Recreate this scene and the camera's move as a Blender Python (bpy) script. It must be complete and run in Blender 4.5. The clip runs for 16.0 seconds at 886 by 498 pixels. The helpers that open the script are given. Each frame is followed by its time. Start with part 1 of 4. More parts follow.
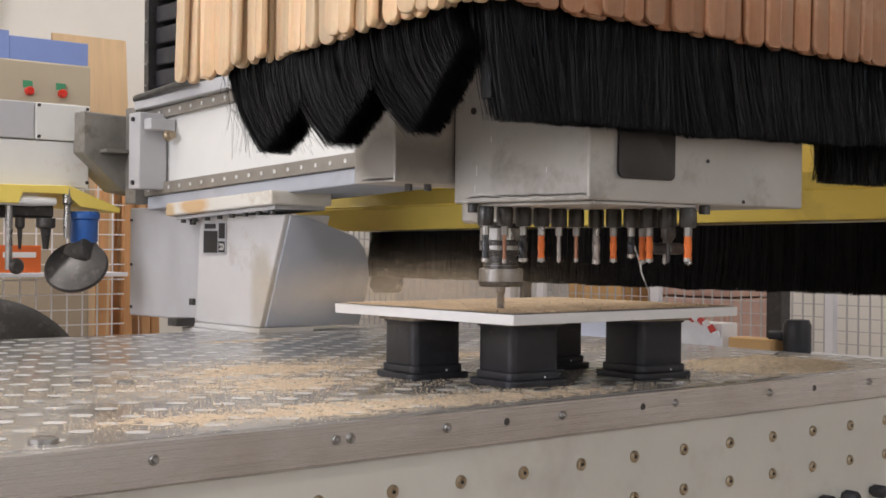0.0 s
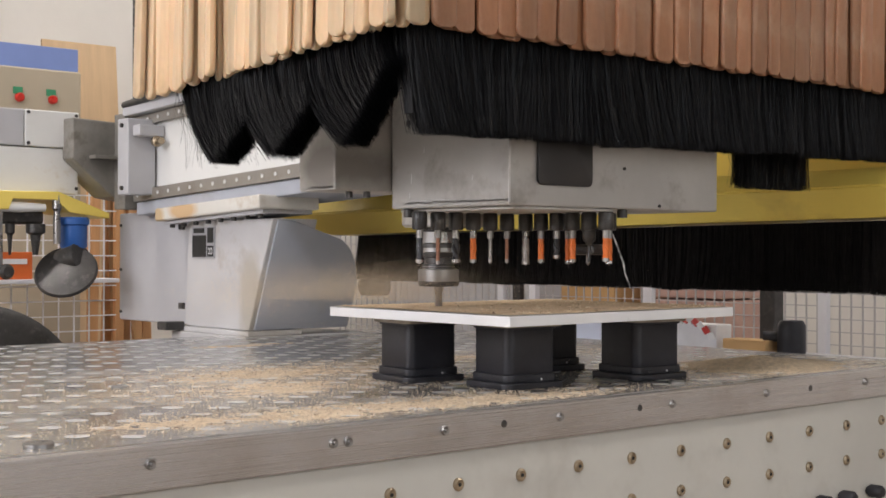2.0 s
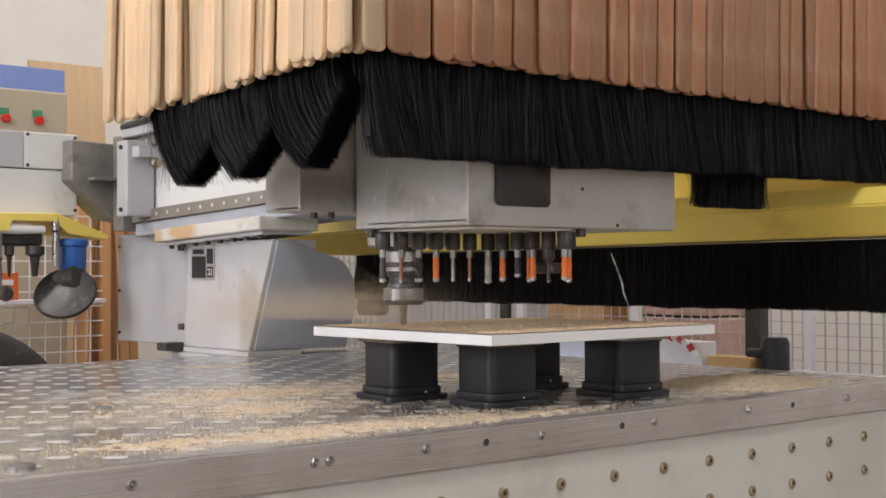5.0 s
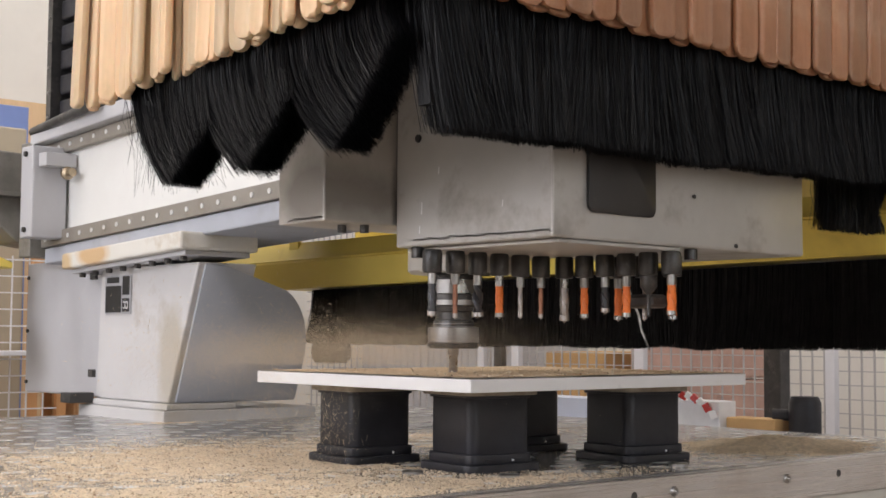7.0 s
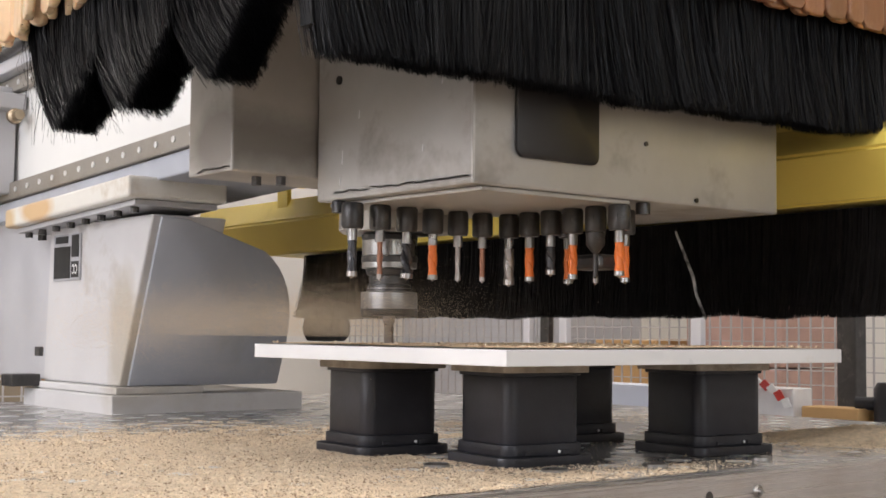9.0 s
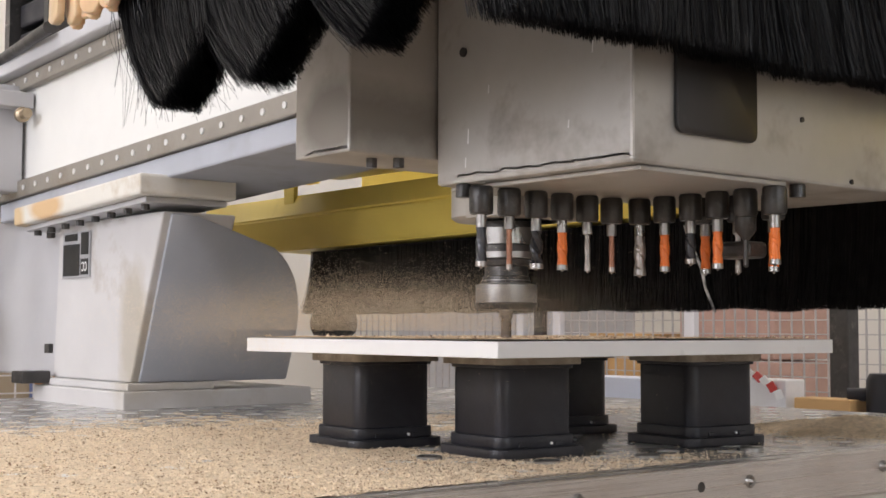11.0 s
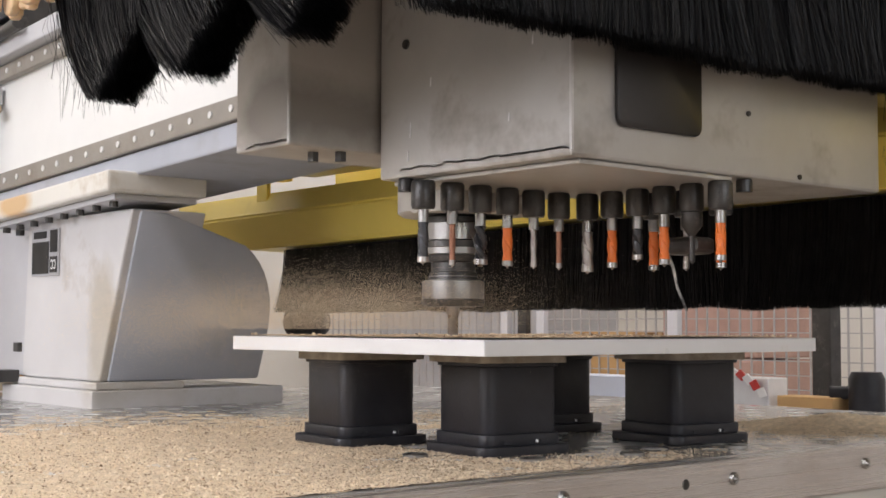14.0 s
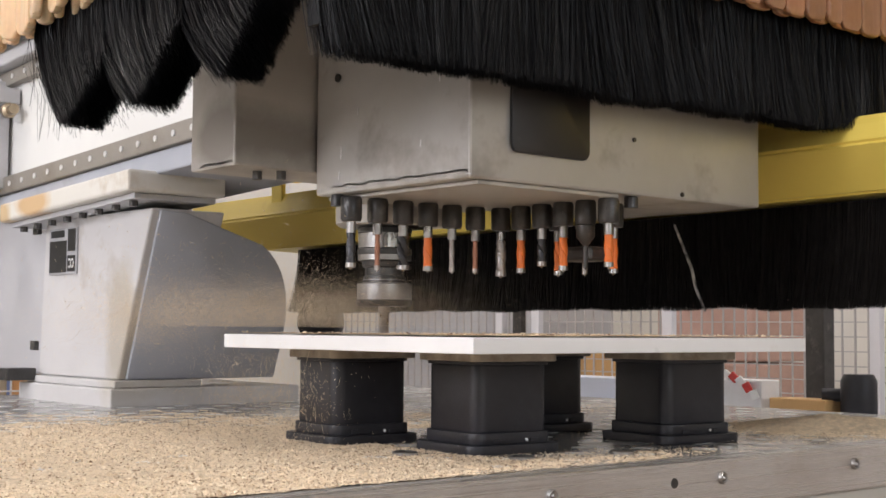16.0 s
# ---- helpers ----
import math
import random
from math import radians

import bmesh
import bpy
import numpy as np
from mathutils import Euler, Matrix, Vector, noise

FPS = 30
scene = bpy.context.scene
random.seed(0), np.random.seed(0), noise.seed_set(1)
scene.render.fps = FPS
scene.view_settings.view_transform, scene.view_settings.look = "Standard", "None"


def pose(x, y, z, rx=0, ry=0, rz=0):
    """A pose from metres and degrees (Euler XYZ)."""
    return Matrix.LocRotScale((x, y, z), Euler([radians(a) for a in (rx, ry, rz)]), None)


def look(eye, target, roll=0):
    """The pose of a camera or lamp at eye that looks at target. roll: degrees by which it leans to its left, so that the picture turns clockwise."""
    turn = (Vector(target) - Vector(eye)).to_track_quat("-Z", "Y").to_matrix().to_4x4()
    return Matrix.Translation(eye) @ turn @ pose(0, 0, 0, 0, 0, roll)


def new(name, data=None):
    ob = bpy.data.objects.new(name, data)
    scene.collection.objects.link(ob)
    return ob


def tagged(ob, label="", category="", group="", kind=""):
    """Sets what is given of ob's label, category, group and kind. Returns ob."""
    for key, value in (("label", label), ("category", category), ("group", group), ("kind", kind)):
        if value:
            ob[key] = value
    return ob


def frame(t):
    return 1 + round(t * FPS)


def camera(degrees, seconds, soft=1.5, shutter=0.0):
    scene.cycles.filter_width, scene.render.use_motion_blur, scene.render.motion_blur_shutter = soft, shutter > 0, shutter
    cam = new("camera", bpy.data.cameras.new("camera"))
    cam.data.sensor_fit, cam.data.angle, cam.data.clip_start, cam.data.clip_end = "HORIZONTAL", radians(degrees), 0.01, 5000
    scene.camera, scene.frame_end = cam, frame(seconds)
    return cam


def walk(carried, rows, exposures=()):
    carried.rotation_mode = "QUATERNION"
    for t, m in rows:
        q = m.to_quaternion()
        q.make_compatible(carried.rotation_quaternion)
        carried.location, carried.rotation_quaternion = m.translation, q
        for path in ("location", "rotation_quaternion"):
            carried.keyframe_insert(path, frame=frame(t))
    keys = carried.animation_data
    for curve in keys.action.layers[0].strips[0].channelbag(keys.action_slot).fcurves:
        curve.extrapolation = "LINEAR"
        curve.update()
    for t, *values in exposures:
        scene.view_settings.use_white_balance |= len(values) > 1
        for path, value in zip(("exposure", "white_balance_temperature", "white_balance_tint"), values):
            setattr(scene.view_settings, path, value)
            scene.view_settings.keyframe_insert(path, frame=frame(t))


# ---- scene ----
CAM_ROWS = [  # seconds, eye, yaw, pitch, roll
    (0, -1.1592, -1.0952, 0.1810, -40.501, -0.144, 0.498),
    (0.5, -1.1624, -1.0849, 0.1784, -40.782, -0.242, 0.556),
    (1, -1.1637, -1.0813, 0.1758, -40.760, -0.102, 0.500),
    (1.5, -1.1641, -1.0829, 0.1766, -40.752, 0.035, 0.256),
    (2, -1.1602, -1.0871, 0.1770, -40.913, 0.085, 0.106),
    (2.5, -1.1577, -1.0969, 0.1809, -40.981, 0.324, -0.025),
    (3, -1.1593, -1.1026, 0.1766, -41.155, 0.648, -0.140),
    (3.5, -1.1600, -1.0963, 0.1768, -41.418, 0.709, -0.173),
    (6, -1.1514, -1.1014, 0.1793, -41.103, 1.382, -0.159),
    (6.5, -1.0677, -1.0344, 0.1496, -41.058, 2.883, -0.241),
    (7, -0.9257, -0.8802, 0.1395, -41.366, 3.827, 0.367),
    (7.5, -0.8273, -0.7900, 0.1239, -40.354, 3.446, 0.418),
    (8, -0.7576, -0.7112, 0.1157, -40.055, 3.783, 0.674),
    (8.5, -0.7508, -0.7058, 0.1134, -39.491, 3.562, 0.586),
    (9, -0.7512, -0.7038, 0.1140, -39.295, 3.568, 0.540),
    (9.5, -0.7512, -0.7050, 0.1140, -39.462, 3.696, 0.442),
    (12, -0.7497, -0.7062, 0.1104, -39.622, 3.134, 0.064),
    (12.5, -0.7506, -0.7045, 0.1105, -39.778, 3.107, 0.050),
    (13, -0.7529, -0.7063, 0.1111, -39.962, 3.204, 0.102),
    (13.5, -0.7536, -0.7073, 0.1105, -40.166, 3.263, 0.131),
    (14, -0.7550, -0.7078, 0.1116, -40.286, 3.304, 0.201),
    (14.5, -0.7570, -0.7077, 0.1112, -40.424, 3.337, 0.262),
    (15, -0.7548, -0.7099, 0.1106, -40.487, 3.376, 0.410),
    (15.5, -0.7533, -0.7122, 0.1087, -40.478, 3.447, 0.488),
    (16, -0.7523, -0.7134, 0.1069, -40.406, 3.469, 0.449),
]
GANTRY_ROWS = [  # seconds, offset of the gantry, which carries the head along x
    (0, -0.0001, -0.0002, -0.0000),
    (0.5, 0.0136, 0.0164, -0.0000),
    (1, 0.0233, 0.0324, 0.0022),
    (1.5, 0.0175, 0.0399, 0.0026),
    (2, 0.0125, 0.0365, 0.0013),
    (2.5, 0.0047, 0.0280, -0.0005),
    (3, 0.0113, 0.0232, 0.0003),
    (3.5, 0.0212, 0.0248, 0.0004),
    (4.25, 0.0463, 0.0250, -0.0001),
    (4.75, 0.0448, 0.0250, -0.0004),
    (5.25, 0.0293, 0.0251, -0.0007),
    (6, -0.0021, 0.0253, -0.0012),
    (6.5, -0.0363, -0.0163, 0.0134),
    (7, -0.1220, -0.1317, 0.0174),
    (7.5, -0.1743, -0.1736, 0.0233),
    (8, -0.2150, -0.2192, 0.0263),
    (8.5, -0.2436, -0.2157, 0.0253),
    (9, -0.2475, -0.2163, 0.0240),
    (9.5, -0.2476, -0.2208, 0.0239),
    (10, -0.2585, -0.2210, 0.0235),
    (10.5, -0.2423, -0.2212, 0.0230),
    (11, -0.2236, -0.2214, 0.0226),
    (11.5, -0.2145, -0.2217, 0.0222),
    (12, -0.2145, -0.2219, 0.0217),
    (12.5, -0.2468, -0.2195, 0.0234),
    (13, -0.2482, -0.2163, 0.0230),
    (13.5, -0.2477, -0.2182, 0.0231),
    (14, -0.2479, -0.2233, 0.0223),
    (14.5, -0.2280, -0.2322, 0.0217),
    (15, -0.2136, -0.2384, 0.0220),
    (15.5, -0.2135, -0.2336, 0.0232),
    (16, -0.2175, -0.2373, 0.0230),
]
HEAD_ROWS = [  # seconds, offset of the machining head
    (0, -0.0475, -0.0000, 0.0008),
    (0.5, -0.0219, 0.0905, 0.0001),
    (1, 0.0032, 0.1924, -0.0012),
    (1.5, -0.0007, 0.2133, -0.0012),
    (2, -0.0165, 0.1481, -0.0000),
    (2.5, -0.0426, 0.0499, 0.0017),
    (3, -0.0456, -0.0038, 0.0018),
    (3.5, -0.0324, 0.0382, 0.0015),
    (4.25, -0.0080, 0.1700, 0.0000),
    (4.75, -0.0100, 0.2040, 0.0000),
    (5.25, -0.0260, 0.1500, 0.0010),
    (6, -0.0581, 0.0279, 0.0036),
    (6.5, -0.0378, 0.0013, -0.0004),
    (7, -0.0023, 0.0562, -0.0012),
    (7.5, 0.0242, 0.1530, -0.0022),
    (8, 0.0335, 0.2334, -0.0005),
    (8.5, 0.0050, 0.2419, 0.0001),
    (9, -0.0009, 0.2046, -0.0001),
    (9.5, -0.0049, 0.1278, -0.0009),
    (10, -0.0142, 0.0556, -0.0006),
    (10.5, 0.0037, 0.0295, -0.0017),
    (11, 0.0241, 0.0495, -0.0019),
    (11.5, 0.0349, 0.1294, -0.0005),
    (12, 0.0365, 0.2355, 0.0005),
    (12.5, 0.0014, 0.2483, 0.0011),
    (13, -0.0053, 0.2166, 0.0008),
    (13.5, -0.0111, 0.1387, 0.0002),
    (14, -0.0172, 0.0556, -0.0006),
    (14.5, 0.0007, 0.0295, -0.0017),
    (15, 0.0211, 0.0495, -0.0019),
    (15.5, 0.0319, 0.1294, -0.0005),
    (16, 0.0389, 0.2143, 0.0004),
]

cam = camera(37.0, 16.0, soft=1.6)


def aim(x, y, z, yaw, pitch, roll):
    return pose(x, y, z, 0, 0, yaw) @ pose(0, 0, 0, 90 + pitch, 0, 0) @ pose(0, 0, 0, 0, 0, roll)


# the film camera opens up a little as it closes in
EXPOSURES = [(0.0, -0.10), (6.0, -0.08), (8.5, 0.12), (16.0, 0.12)]
walk(cam, [(r[0], aim(*r[1:])) for r in CAM_ROWS], EXPOSURES)

# ---- light ----
world = bpy.data.worlds.new("world")
scene.world = world
world.use_nodes = True
wn = world.node_tree
sky = wn.nodes.new("ShaderNodeTexSky")
sky.sky_type, sky.sun_disc = "NISHITA", False
sky.sun_elevation, sky.sun_rotation = radians(40), radians(200)
wn.links.new(sky.outputs[0], wn.nodes["Background"].inputs[0])
wn.nodes["Background"].inputs[1].default_value = 0.12
scene.view_settings.exposure = 0.0


def area_lamp(name, m, sx, sy, watts, colour):
    data = bpy.data.lights.new(name, "AREA")
    data.shape, data.size, data.size_y, data.energy, data.color = "RECTANGLE", sx, sy, watts, colour
    ob = new(name, data)
    ob.matrix_world = m
    return ob


WARM, COOL = (1.0, 0.94, 0.90), (0.76, 0.86, 1.0)
# daylight in the opening of the window wall, tubes under the ceiling
area_lamp("window_light", look((-3.9, 0.3, 1.5), (0, 0.5, 0.2)), 3.4, 1.9, 108, (0.97, 0.95, 1.0))
# added daylight from an unseen south window, brightens the front faces
area_lamp("front_fill_light", look((-0.6, -3.9, 1.2), (0.1, 0.5, 0.1)), 3.0, 2.2, 22, (0.84, 0.91, 1.0))
for lx, ly in ((-1.6, -1.2), (-1.4, 1.6), (1.6, 2.0), (1.8, -0.9)):
    area_lamp("tube_light", look((lx, ly, 2.93), (lx, ly, 0)), 1.3, 0.22, 36, WARM)

# ---- materials ----


def nodes_of(name):
    m = bpy.data.materials.new(name)
    m.use_nodes = True
    n = m.node_tree
    return m, n, n.nodes["Principled BSDF"]


def noise_node(n, scale, detail=4.0, rough=0.6, stretch=None):
    co = n.nodes.new("ShaderNodeTexCoord")
    tex = n.nodes.new("ShaderNodeTexNoise")
    tex.inputs["Scale"].default_value, tex.inputs["Detail"].default_value = scale, detail
    tex.inputs["Roughness"].default_value = rough
    src = co.outputs["Object"]
    if stretch:
        mp = n.nodes.new("ShaderNodeMapping")
        mp.inputs["Scale"].default_value = stretch
        n.links.new(src, mp.inputs[0])
        src = mp.outputs[0]
    n.links.new(src, tex.inputs["Vector"])
    return tex


def ramp(n, fac, stops):
    r = n.nodes.new("ShaderNodeValToRGB")
    while len(r.color_ramp.elements) < len(stops):
        r.color_ramp.elements.new(0.5)
    for e, (p, c) in zip(r.color_ramp.elements, stops):
        e.position, e.color = p, (*c, 1)
    n.links.new(fac, r.inputs[0])
    return r.outputs[0]


def mix(n, fac, a, b, kind="MIX"):
    m = n.nodes.new("ShaderNodeMix")
    m.data_type, m.blend_type = "RGBA", kind
    for sock, v in ((m.inputs[0], fac), (m.inputs[6], a), (m.inputs[7], b)):
        if isinstance(v, (int, float)):
            sock.default_value = v
        elif isinstance(v, tuple):
            sock.default_value = (*v, 1)
        else:
            n.links.new(v, sock)
    return m.outputs[2]


def surface(name, base, rough, metal=0.0, vary=0.25, scale=12.0, stain=None, stain_scale=3.0, stain_at=(0.55, 0.72),
            bump=0.1, bump_scale=200.0, stretch=None, per_piece=0.0, coat=0.0, sheen=0.0):
    m, n, p = nodes_of(name)
    dark = tuple(c * (1 - vary) for c in base)
    light = tuple(min(1, c * (1 + vary * 0.6)) for c in base)
    grain = noise_node(n, scale, 6, 0.65, stretch)
    col = ramp(n, grain.outputs[0], [(0.3, dark), (0.7, light)])
    if stain:
        st = noise_node(n, stain_scale, 5, 0.7)
        f = ramp(n, st.outputs[0], [(stain_at[0], (0, 0, 0)), (stain_at[1], (1, 1, 1))])
        col = mix(n, f, col, stain)
    if per_piece:
        info = n.nodes.new("ShaderNodeObjectInfo")
        f = ramp(n, info.outputs["Random"], [(0, (1 - per_piece,) * 3), (1, (1 + per_piece * 0.5, 1.0, 1 - per_piece * 0.4))])
        col = mix(n, 1.0, col, f, "MULTIPLY")
    n.links.new(col, p.inputs["Base Color"])
    rn = noise_node(n, scale * 0.6, 3, 0.6, stretch)
    rr = ramp(n, rn.outputs[0], [(0.25, (max(0.03, rough - 0.12),) * 3), (0.75, (min(1, rough + 0.12),) * 3)])
    n.links.new(rr, p.inputs["Roughness"])
    p.inputs["Metallic"].default_value = metal
    p.inputs["Coat Weight"].default_value = coat
    p.inputs["Sheen Weight"].default_value = sheen
    if bump:
        bn = noise_node(n, bump_scale, 4, 0.6, stretch)
        b = n.nodes.new("ShaderNodeBump")
        b.inputs["Strength"].default_value, b.inputs["Distance"].default_value = bump, 0.002
        n.links.new(bn.outputs[0], b.inputs["Height"])
        n.links.new(b.outputs[0], p.inputs["Normal"])
    return m


M = {}
M["plate"] = surface("glossy_grey_plate", (0.52, 0.51, 0.50), 0.24, 0.75, 0.25, 9, stain=(0.34, 0.31, 0.27), stain_scale=2.2, bump=0.05, bump_scale=90)
M["spot"] = surface("bare_aluminium_spot", (0.74, 0.74, 0.74), 0.42, 0.35, 0.2, 60, bump=0.05)
M["rail"] = surface("brushed_aluminium", (0.62, 0.60, 0.59), 0.30, 0.9, 0.03, 8, stain=(0.46, 0.41, 0.37), stain_scale=5, stain_at=(0.48, 0.80), bump=0.02, bump_scale=20, stretch=(0.3, 60, 500))
M["guide"] = surface("dusty_guide_steel", (0.34, 0.315, 0.28), 0.5, 0.4, 0.15, 9, stain=(0.22, 0.19, 0.155), stain_scale=9, stain_at=(0.5, 0.75), bump=0.05)
M["frayed"] = surface("frayed_pale_fibre", (0.55, 0.53, 0.50), 0.7, 0, 0.5, 90, stain=(0.03, 0.03, 0.03), stain_scale=50, stain_at=(0.42, 0.6), bump=0.0)
M["cream"] = surface("cream_painted_steel", (0.62, 0.61, 0.56), 0.42, 0, 0.05, 6, stain=(0.52, 0.50, 0.45), stain_scale=4, bump=0.04)
M["grey_paint"] = surface("light_grey_painted_steel", (0.50, 0.50, 0.52), 0.45, 0, 0.08, 5, stain=(0.36, 0.33, 0.29), stain_scale=2.6, stain_at=(0.6, 0.85), bump=0.05)
M["white_paint"] = surface("off_white_painted_steel", (0.76, 0.76, 0.74), 0.42, 0, 0.05, 5, stain=(0.50, 0.38, 0.24), stain_scale=5.0, stain_at=(0.64, 0.84), bump=0.05)
M["blue_grey"] = surface("blue_grey_painted_steel", (0.42, 0.44, 0.49), 0.72, 0, 0.10, 5, stain=(0.30, 0.29, 0.28), stain_scale=2.4, bump=0.05)
M["head"] = surface("dusty_grey_sheet_steel", (0.54, 0.53, 0.51), 0.40, 0.35, 0.12, 7, stain=(0.22, 0.19, 0.16), stain_scale=8.0, stain_at=(0.54, 0.80), bump=0.05)
M["column"] = surface("stained_light_grey_steel", (0.58, 0.57, 0.57), 0.62, 0, 0.08, 5, stain=(0.33, 0.27, 0.20), stain_scale=6.0, stain_at=(0.56, 0.82), bump=0.05)
M["cast"] = surface("weathered_cast_metal", (0.27, 0.255, 0.23), 0.55, 0.3, 0.25, 14, stain=(0.15, 0.13, 0.11), stain_scale=12, bump=0.15)
M["bead"] = surface("dried_sealant", (0.52, 0.50, 0.48), 0.6, 0, 0.3, 60, bump=0.2)
M["head_edge"] = surface("worn_bare_edge", (0.72, 0.71, 0.70), 0.35, 0.6, 0.2, 40)
M["smoke"] = surface("smoked_acrylic", (0.03, 0.028, 0.028), 0.38, 0, 0.2, 12, stain=(0.075, 0.065, 0.06), stain_scale=9, bump=0.02)
M["yellow"] = surface("yellow_painted_steel", (0.90, 0.70, 0.15), 0.38, 0, 0.06, 5, stain=(0.60, 0.44, 0.10), stain_scale=3.4, stain_at=(0.6, 0.85), bump=0.04, coat=0.1)
M["steel"] = surface("turned_steel", (0.36, 0.35, 0.34), 0.32, 0.95, 0.15, 50, bump=0.03, bump_scale=150)
M["dark_steel"] = surface("blackened_steel", (0.075, 0.072, 0.07), 0.38, 0.6, 0.3, 40, stain=(0.16, 0.15, 0.14), stain_scale=30)
M["bit"] = surface("ground_drill_steel", (0.40, 0.37, 0.35), 0.33, 0.9, 0.3, 60, bump=0.05)
M["black_bit"] = surface("black_coated_drill", (0.06, 0.06, 0.065), 0.35, 0.5, 0.3, 60, bump=0.05)
M["orange_bit"] = surface("orange_coated_drill", (0.86, 0.20, 0.035), 0.38, 0, 0.12, 50, bump=0.03)
M["brown_bit"] = surface("worn_copper_drill", (0.36, 0.17, 0.11), 0.38, 0.6, 0.3, 60, bump=0.03)
M["rubber"] = surface("black_plastic", (0.020, 0.020, 0.026), 0.46, 0, 0.35, 25, stain=(0.045, 0.043, 0.046), stain_scale=14, stain_at=(0.55, 0.85), bump=0.12, bump_scale=300)
M["pad"] = surface("dusty_rubber_pad", (0.36, 0.31, 0.25), 0.8, 0, 0.35, 60, stain=(0.22, 0.17, 0.12), stain_scale=25, bump=0.3)
M["melamine"] = surface("white_melamine_edge", (0.80, 0.80, 0.80), 0.35, 0, 0.03, 20, stain=(0.62, 0.57, 0.50), stain_scale=18, stain_at=(0.62, 0.85), bump=0.02)
M["dusty_top"] = surface("sawdust_film", (0.74, 0.55, 0.35), 0.9, 0, 0.25, 45, stain=(0.34, 0.22, 0.13), stain_scale=38, stain_at=(0.6, 0.72), bump=0.6, bump_scale=500)
M["chip"] = surface("sawdust_grain", (0.84, 0.70, 0.52), 0.85, 0, 0.2, 60, bump=0.0)
M["chip_dark"] = surface("dark_sawdust_grain", (0.30, 0.20, 0.13), 0.85, 0, 0.3, 60, bump=0.0)
M["dust_bed"] = surface("fine_sawdust_bed", (0.76, 0.62, 0.45), 0.95, 0, 0.3, 130, stain=(0.52, 0.38, 0.25), stain_scale=60, stain_at=(0.52, 0.75), bump=0.8, bump_scale=900)
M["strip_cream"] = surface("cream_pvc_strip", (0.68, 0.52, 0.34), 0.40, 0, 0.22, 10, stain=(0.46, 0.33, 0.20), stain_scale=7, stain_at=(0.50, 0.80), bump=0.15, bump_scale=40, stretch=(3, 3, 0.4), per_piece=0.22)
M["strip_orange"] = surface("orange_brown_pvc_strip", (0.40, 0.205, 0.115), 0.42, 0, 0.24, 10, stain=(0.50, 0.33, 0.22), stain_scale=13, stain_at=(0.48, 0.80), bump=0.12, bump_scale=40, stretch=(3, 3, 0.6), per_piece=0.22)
for _m in ("strip_cream", "strip_orange"):
    _p = M[_m].node_tree.nodes["Principled BSDF"]
    _p.inputs["Subsurface Weight"].default_value = 0.25
    _p.inputs["Subsurface Radius"].default_value = (0.01, 0.005, 0.003)
M["hair"] = surface("black_bristle", (0.005, 0.005, 0.006), 0.42, 0, 0.4, 80, bump=0.0)
M["hair"].node_tree.nodes["Principled BSDF"].inputs["Specular IOR Level"].default_value = 0.26
M["curtain_hair"] = surface("dull_black_bristle", (0.011, 0.0095, 0.009), 0.75, 0, 0.4, 80, bump=0.0)
M["curtain_hair"].node_tree.nodes["Principled BSDF"].inputs["Specular IOR Level"].default_value = 0.12
M["brush_core_gap_shade"] = surface("black_brush_backing_gap_shade", (0.006, 0.006, 0.007), 0.8, 0, 0.3, 80, bump=0.0)
M["wall"] = surface("white_plaster_wall", (0.78, 0.75, 0.70), 0.85, 0, 0.04, 3, stain=(0.68, 0.65, 0.60), stain_scale=1.5, bump=0.15, bump_scale=60)
M["floor"] = surface("dusty_concrete_floor", (0.30, 0.235, 0.18), 0.6, 0, 0.15, 4, stain=(0.17, 0.16, 0.15), stain_scale=1.5, bump=0.1, bump_scale=50)
M["ceiling"] = surface("white_ceiling", (0.72, 0.71, 0.69), 0.9, 0, 0.04, 3)
M["beige"] = surface("beige_box_steel", (0.46, 0.40, 0.30), 0.5, 0, 0.05, 5, bump=0.03)
M["blue_panel"] = surface("blue_painted_panel", (0.20, 0.28, 0.58), 0.5, 0, 0.08, 5, bump=0.03)
M["ply"] = surface("pale_plywood", (0.66, 0.46, 0.27), 0.6, 0, 0.12, 8, stretch=(4, 4, 0.4), bump=0.1)
M["timber"] = surface("planed_timber", (0.62, 0.36, 0.17), 0.55, 0, 0.18, 9, stretch=(6, 6, 0.4), bump=0.1, per_piece=0.25)
M["wire"] = surface("galvanised_wire", (0.80, 0.80, 0.82), 0.45, 0.1, 0.1, 20, bump=0.0)
M["dull_wire"] = surface("dull_grey_wire", (0.50, 0.48, 0.48), 0.5, 0.1, 0.1, 20, bump=0.0)
# white sheet: the blue of skylight falling on it is put into the colour
M["skylit_white"] = surface("white_sheet_skylight_tint", (0.74, 0.79, 0.93), 0.4, 0, 0.04, 6, bump=0.0)
M["red"] = surface("red_button", (0.55, 0.03, 0.02), 0.35, 0, 0.1, 20, bump=0.0)
M["green"] = surface("green_plate", (0.05, 0.28, 0.14), 0.45, 0, 0.1, 20, bump=0.0)
M["blue_motor"] = surface("blue_motor_paint", (0.025, 0.12, 0.42), 0.35, 0, 0.15, 15, bump=0.04, coat=0.2)
M["brass"] = surface("brass_insert", (0.42, 0.34, 0.24), 0.32, 0.9, 0.2, 40, bump=0.03)
M["box_orange"] = surface("orange_cardboard_box", (0.72, 0.15, 0.03), 0.6, 0, 0.08, 8, bump=0.03)
M["cardboard"] = surface("brown_cardboard", (0.60, 0.37, 0.16), 0.7, 0, 0.1, 10, bump=0.05)
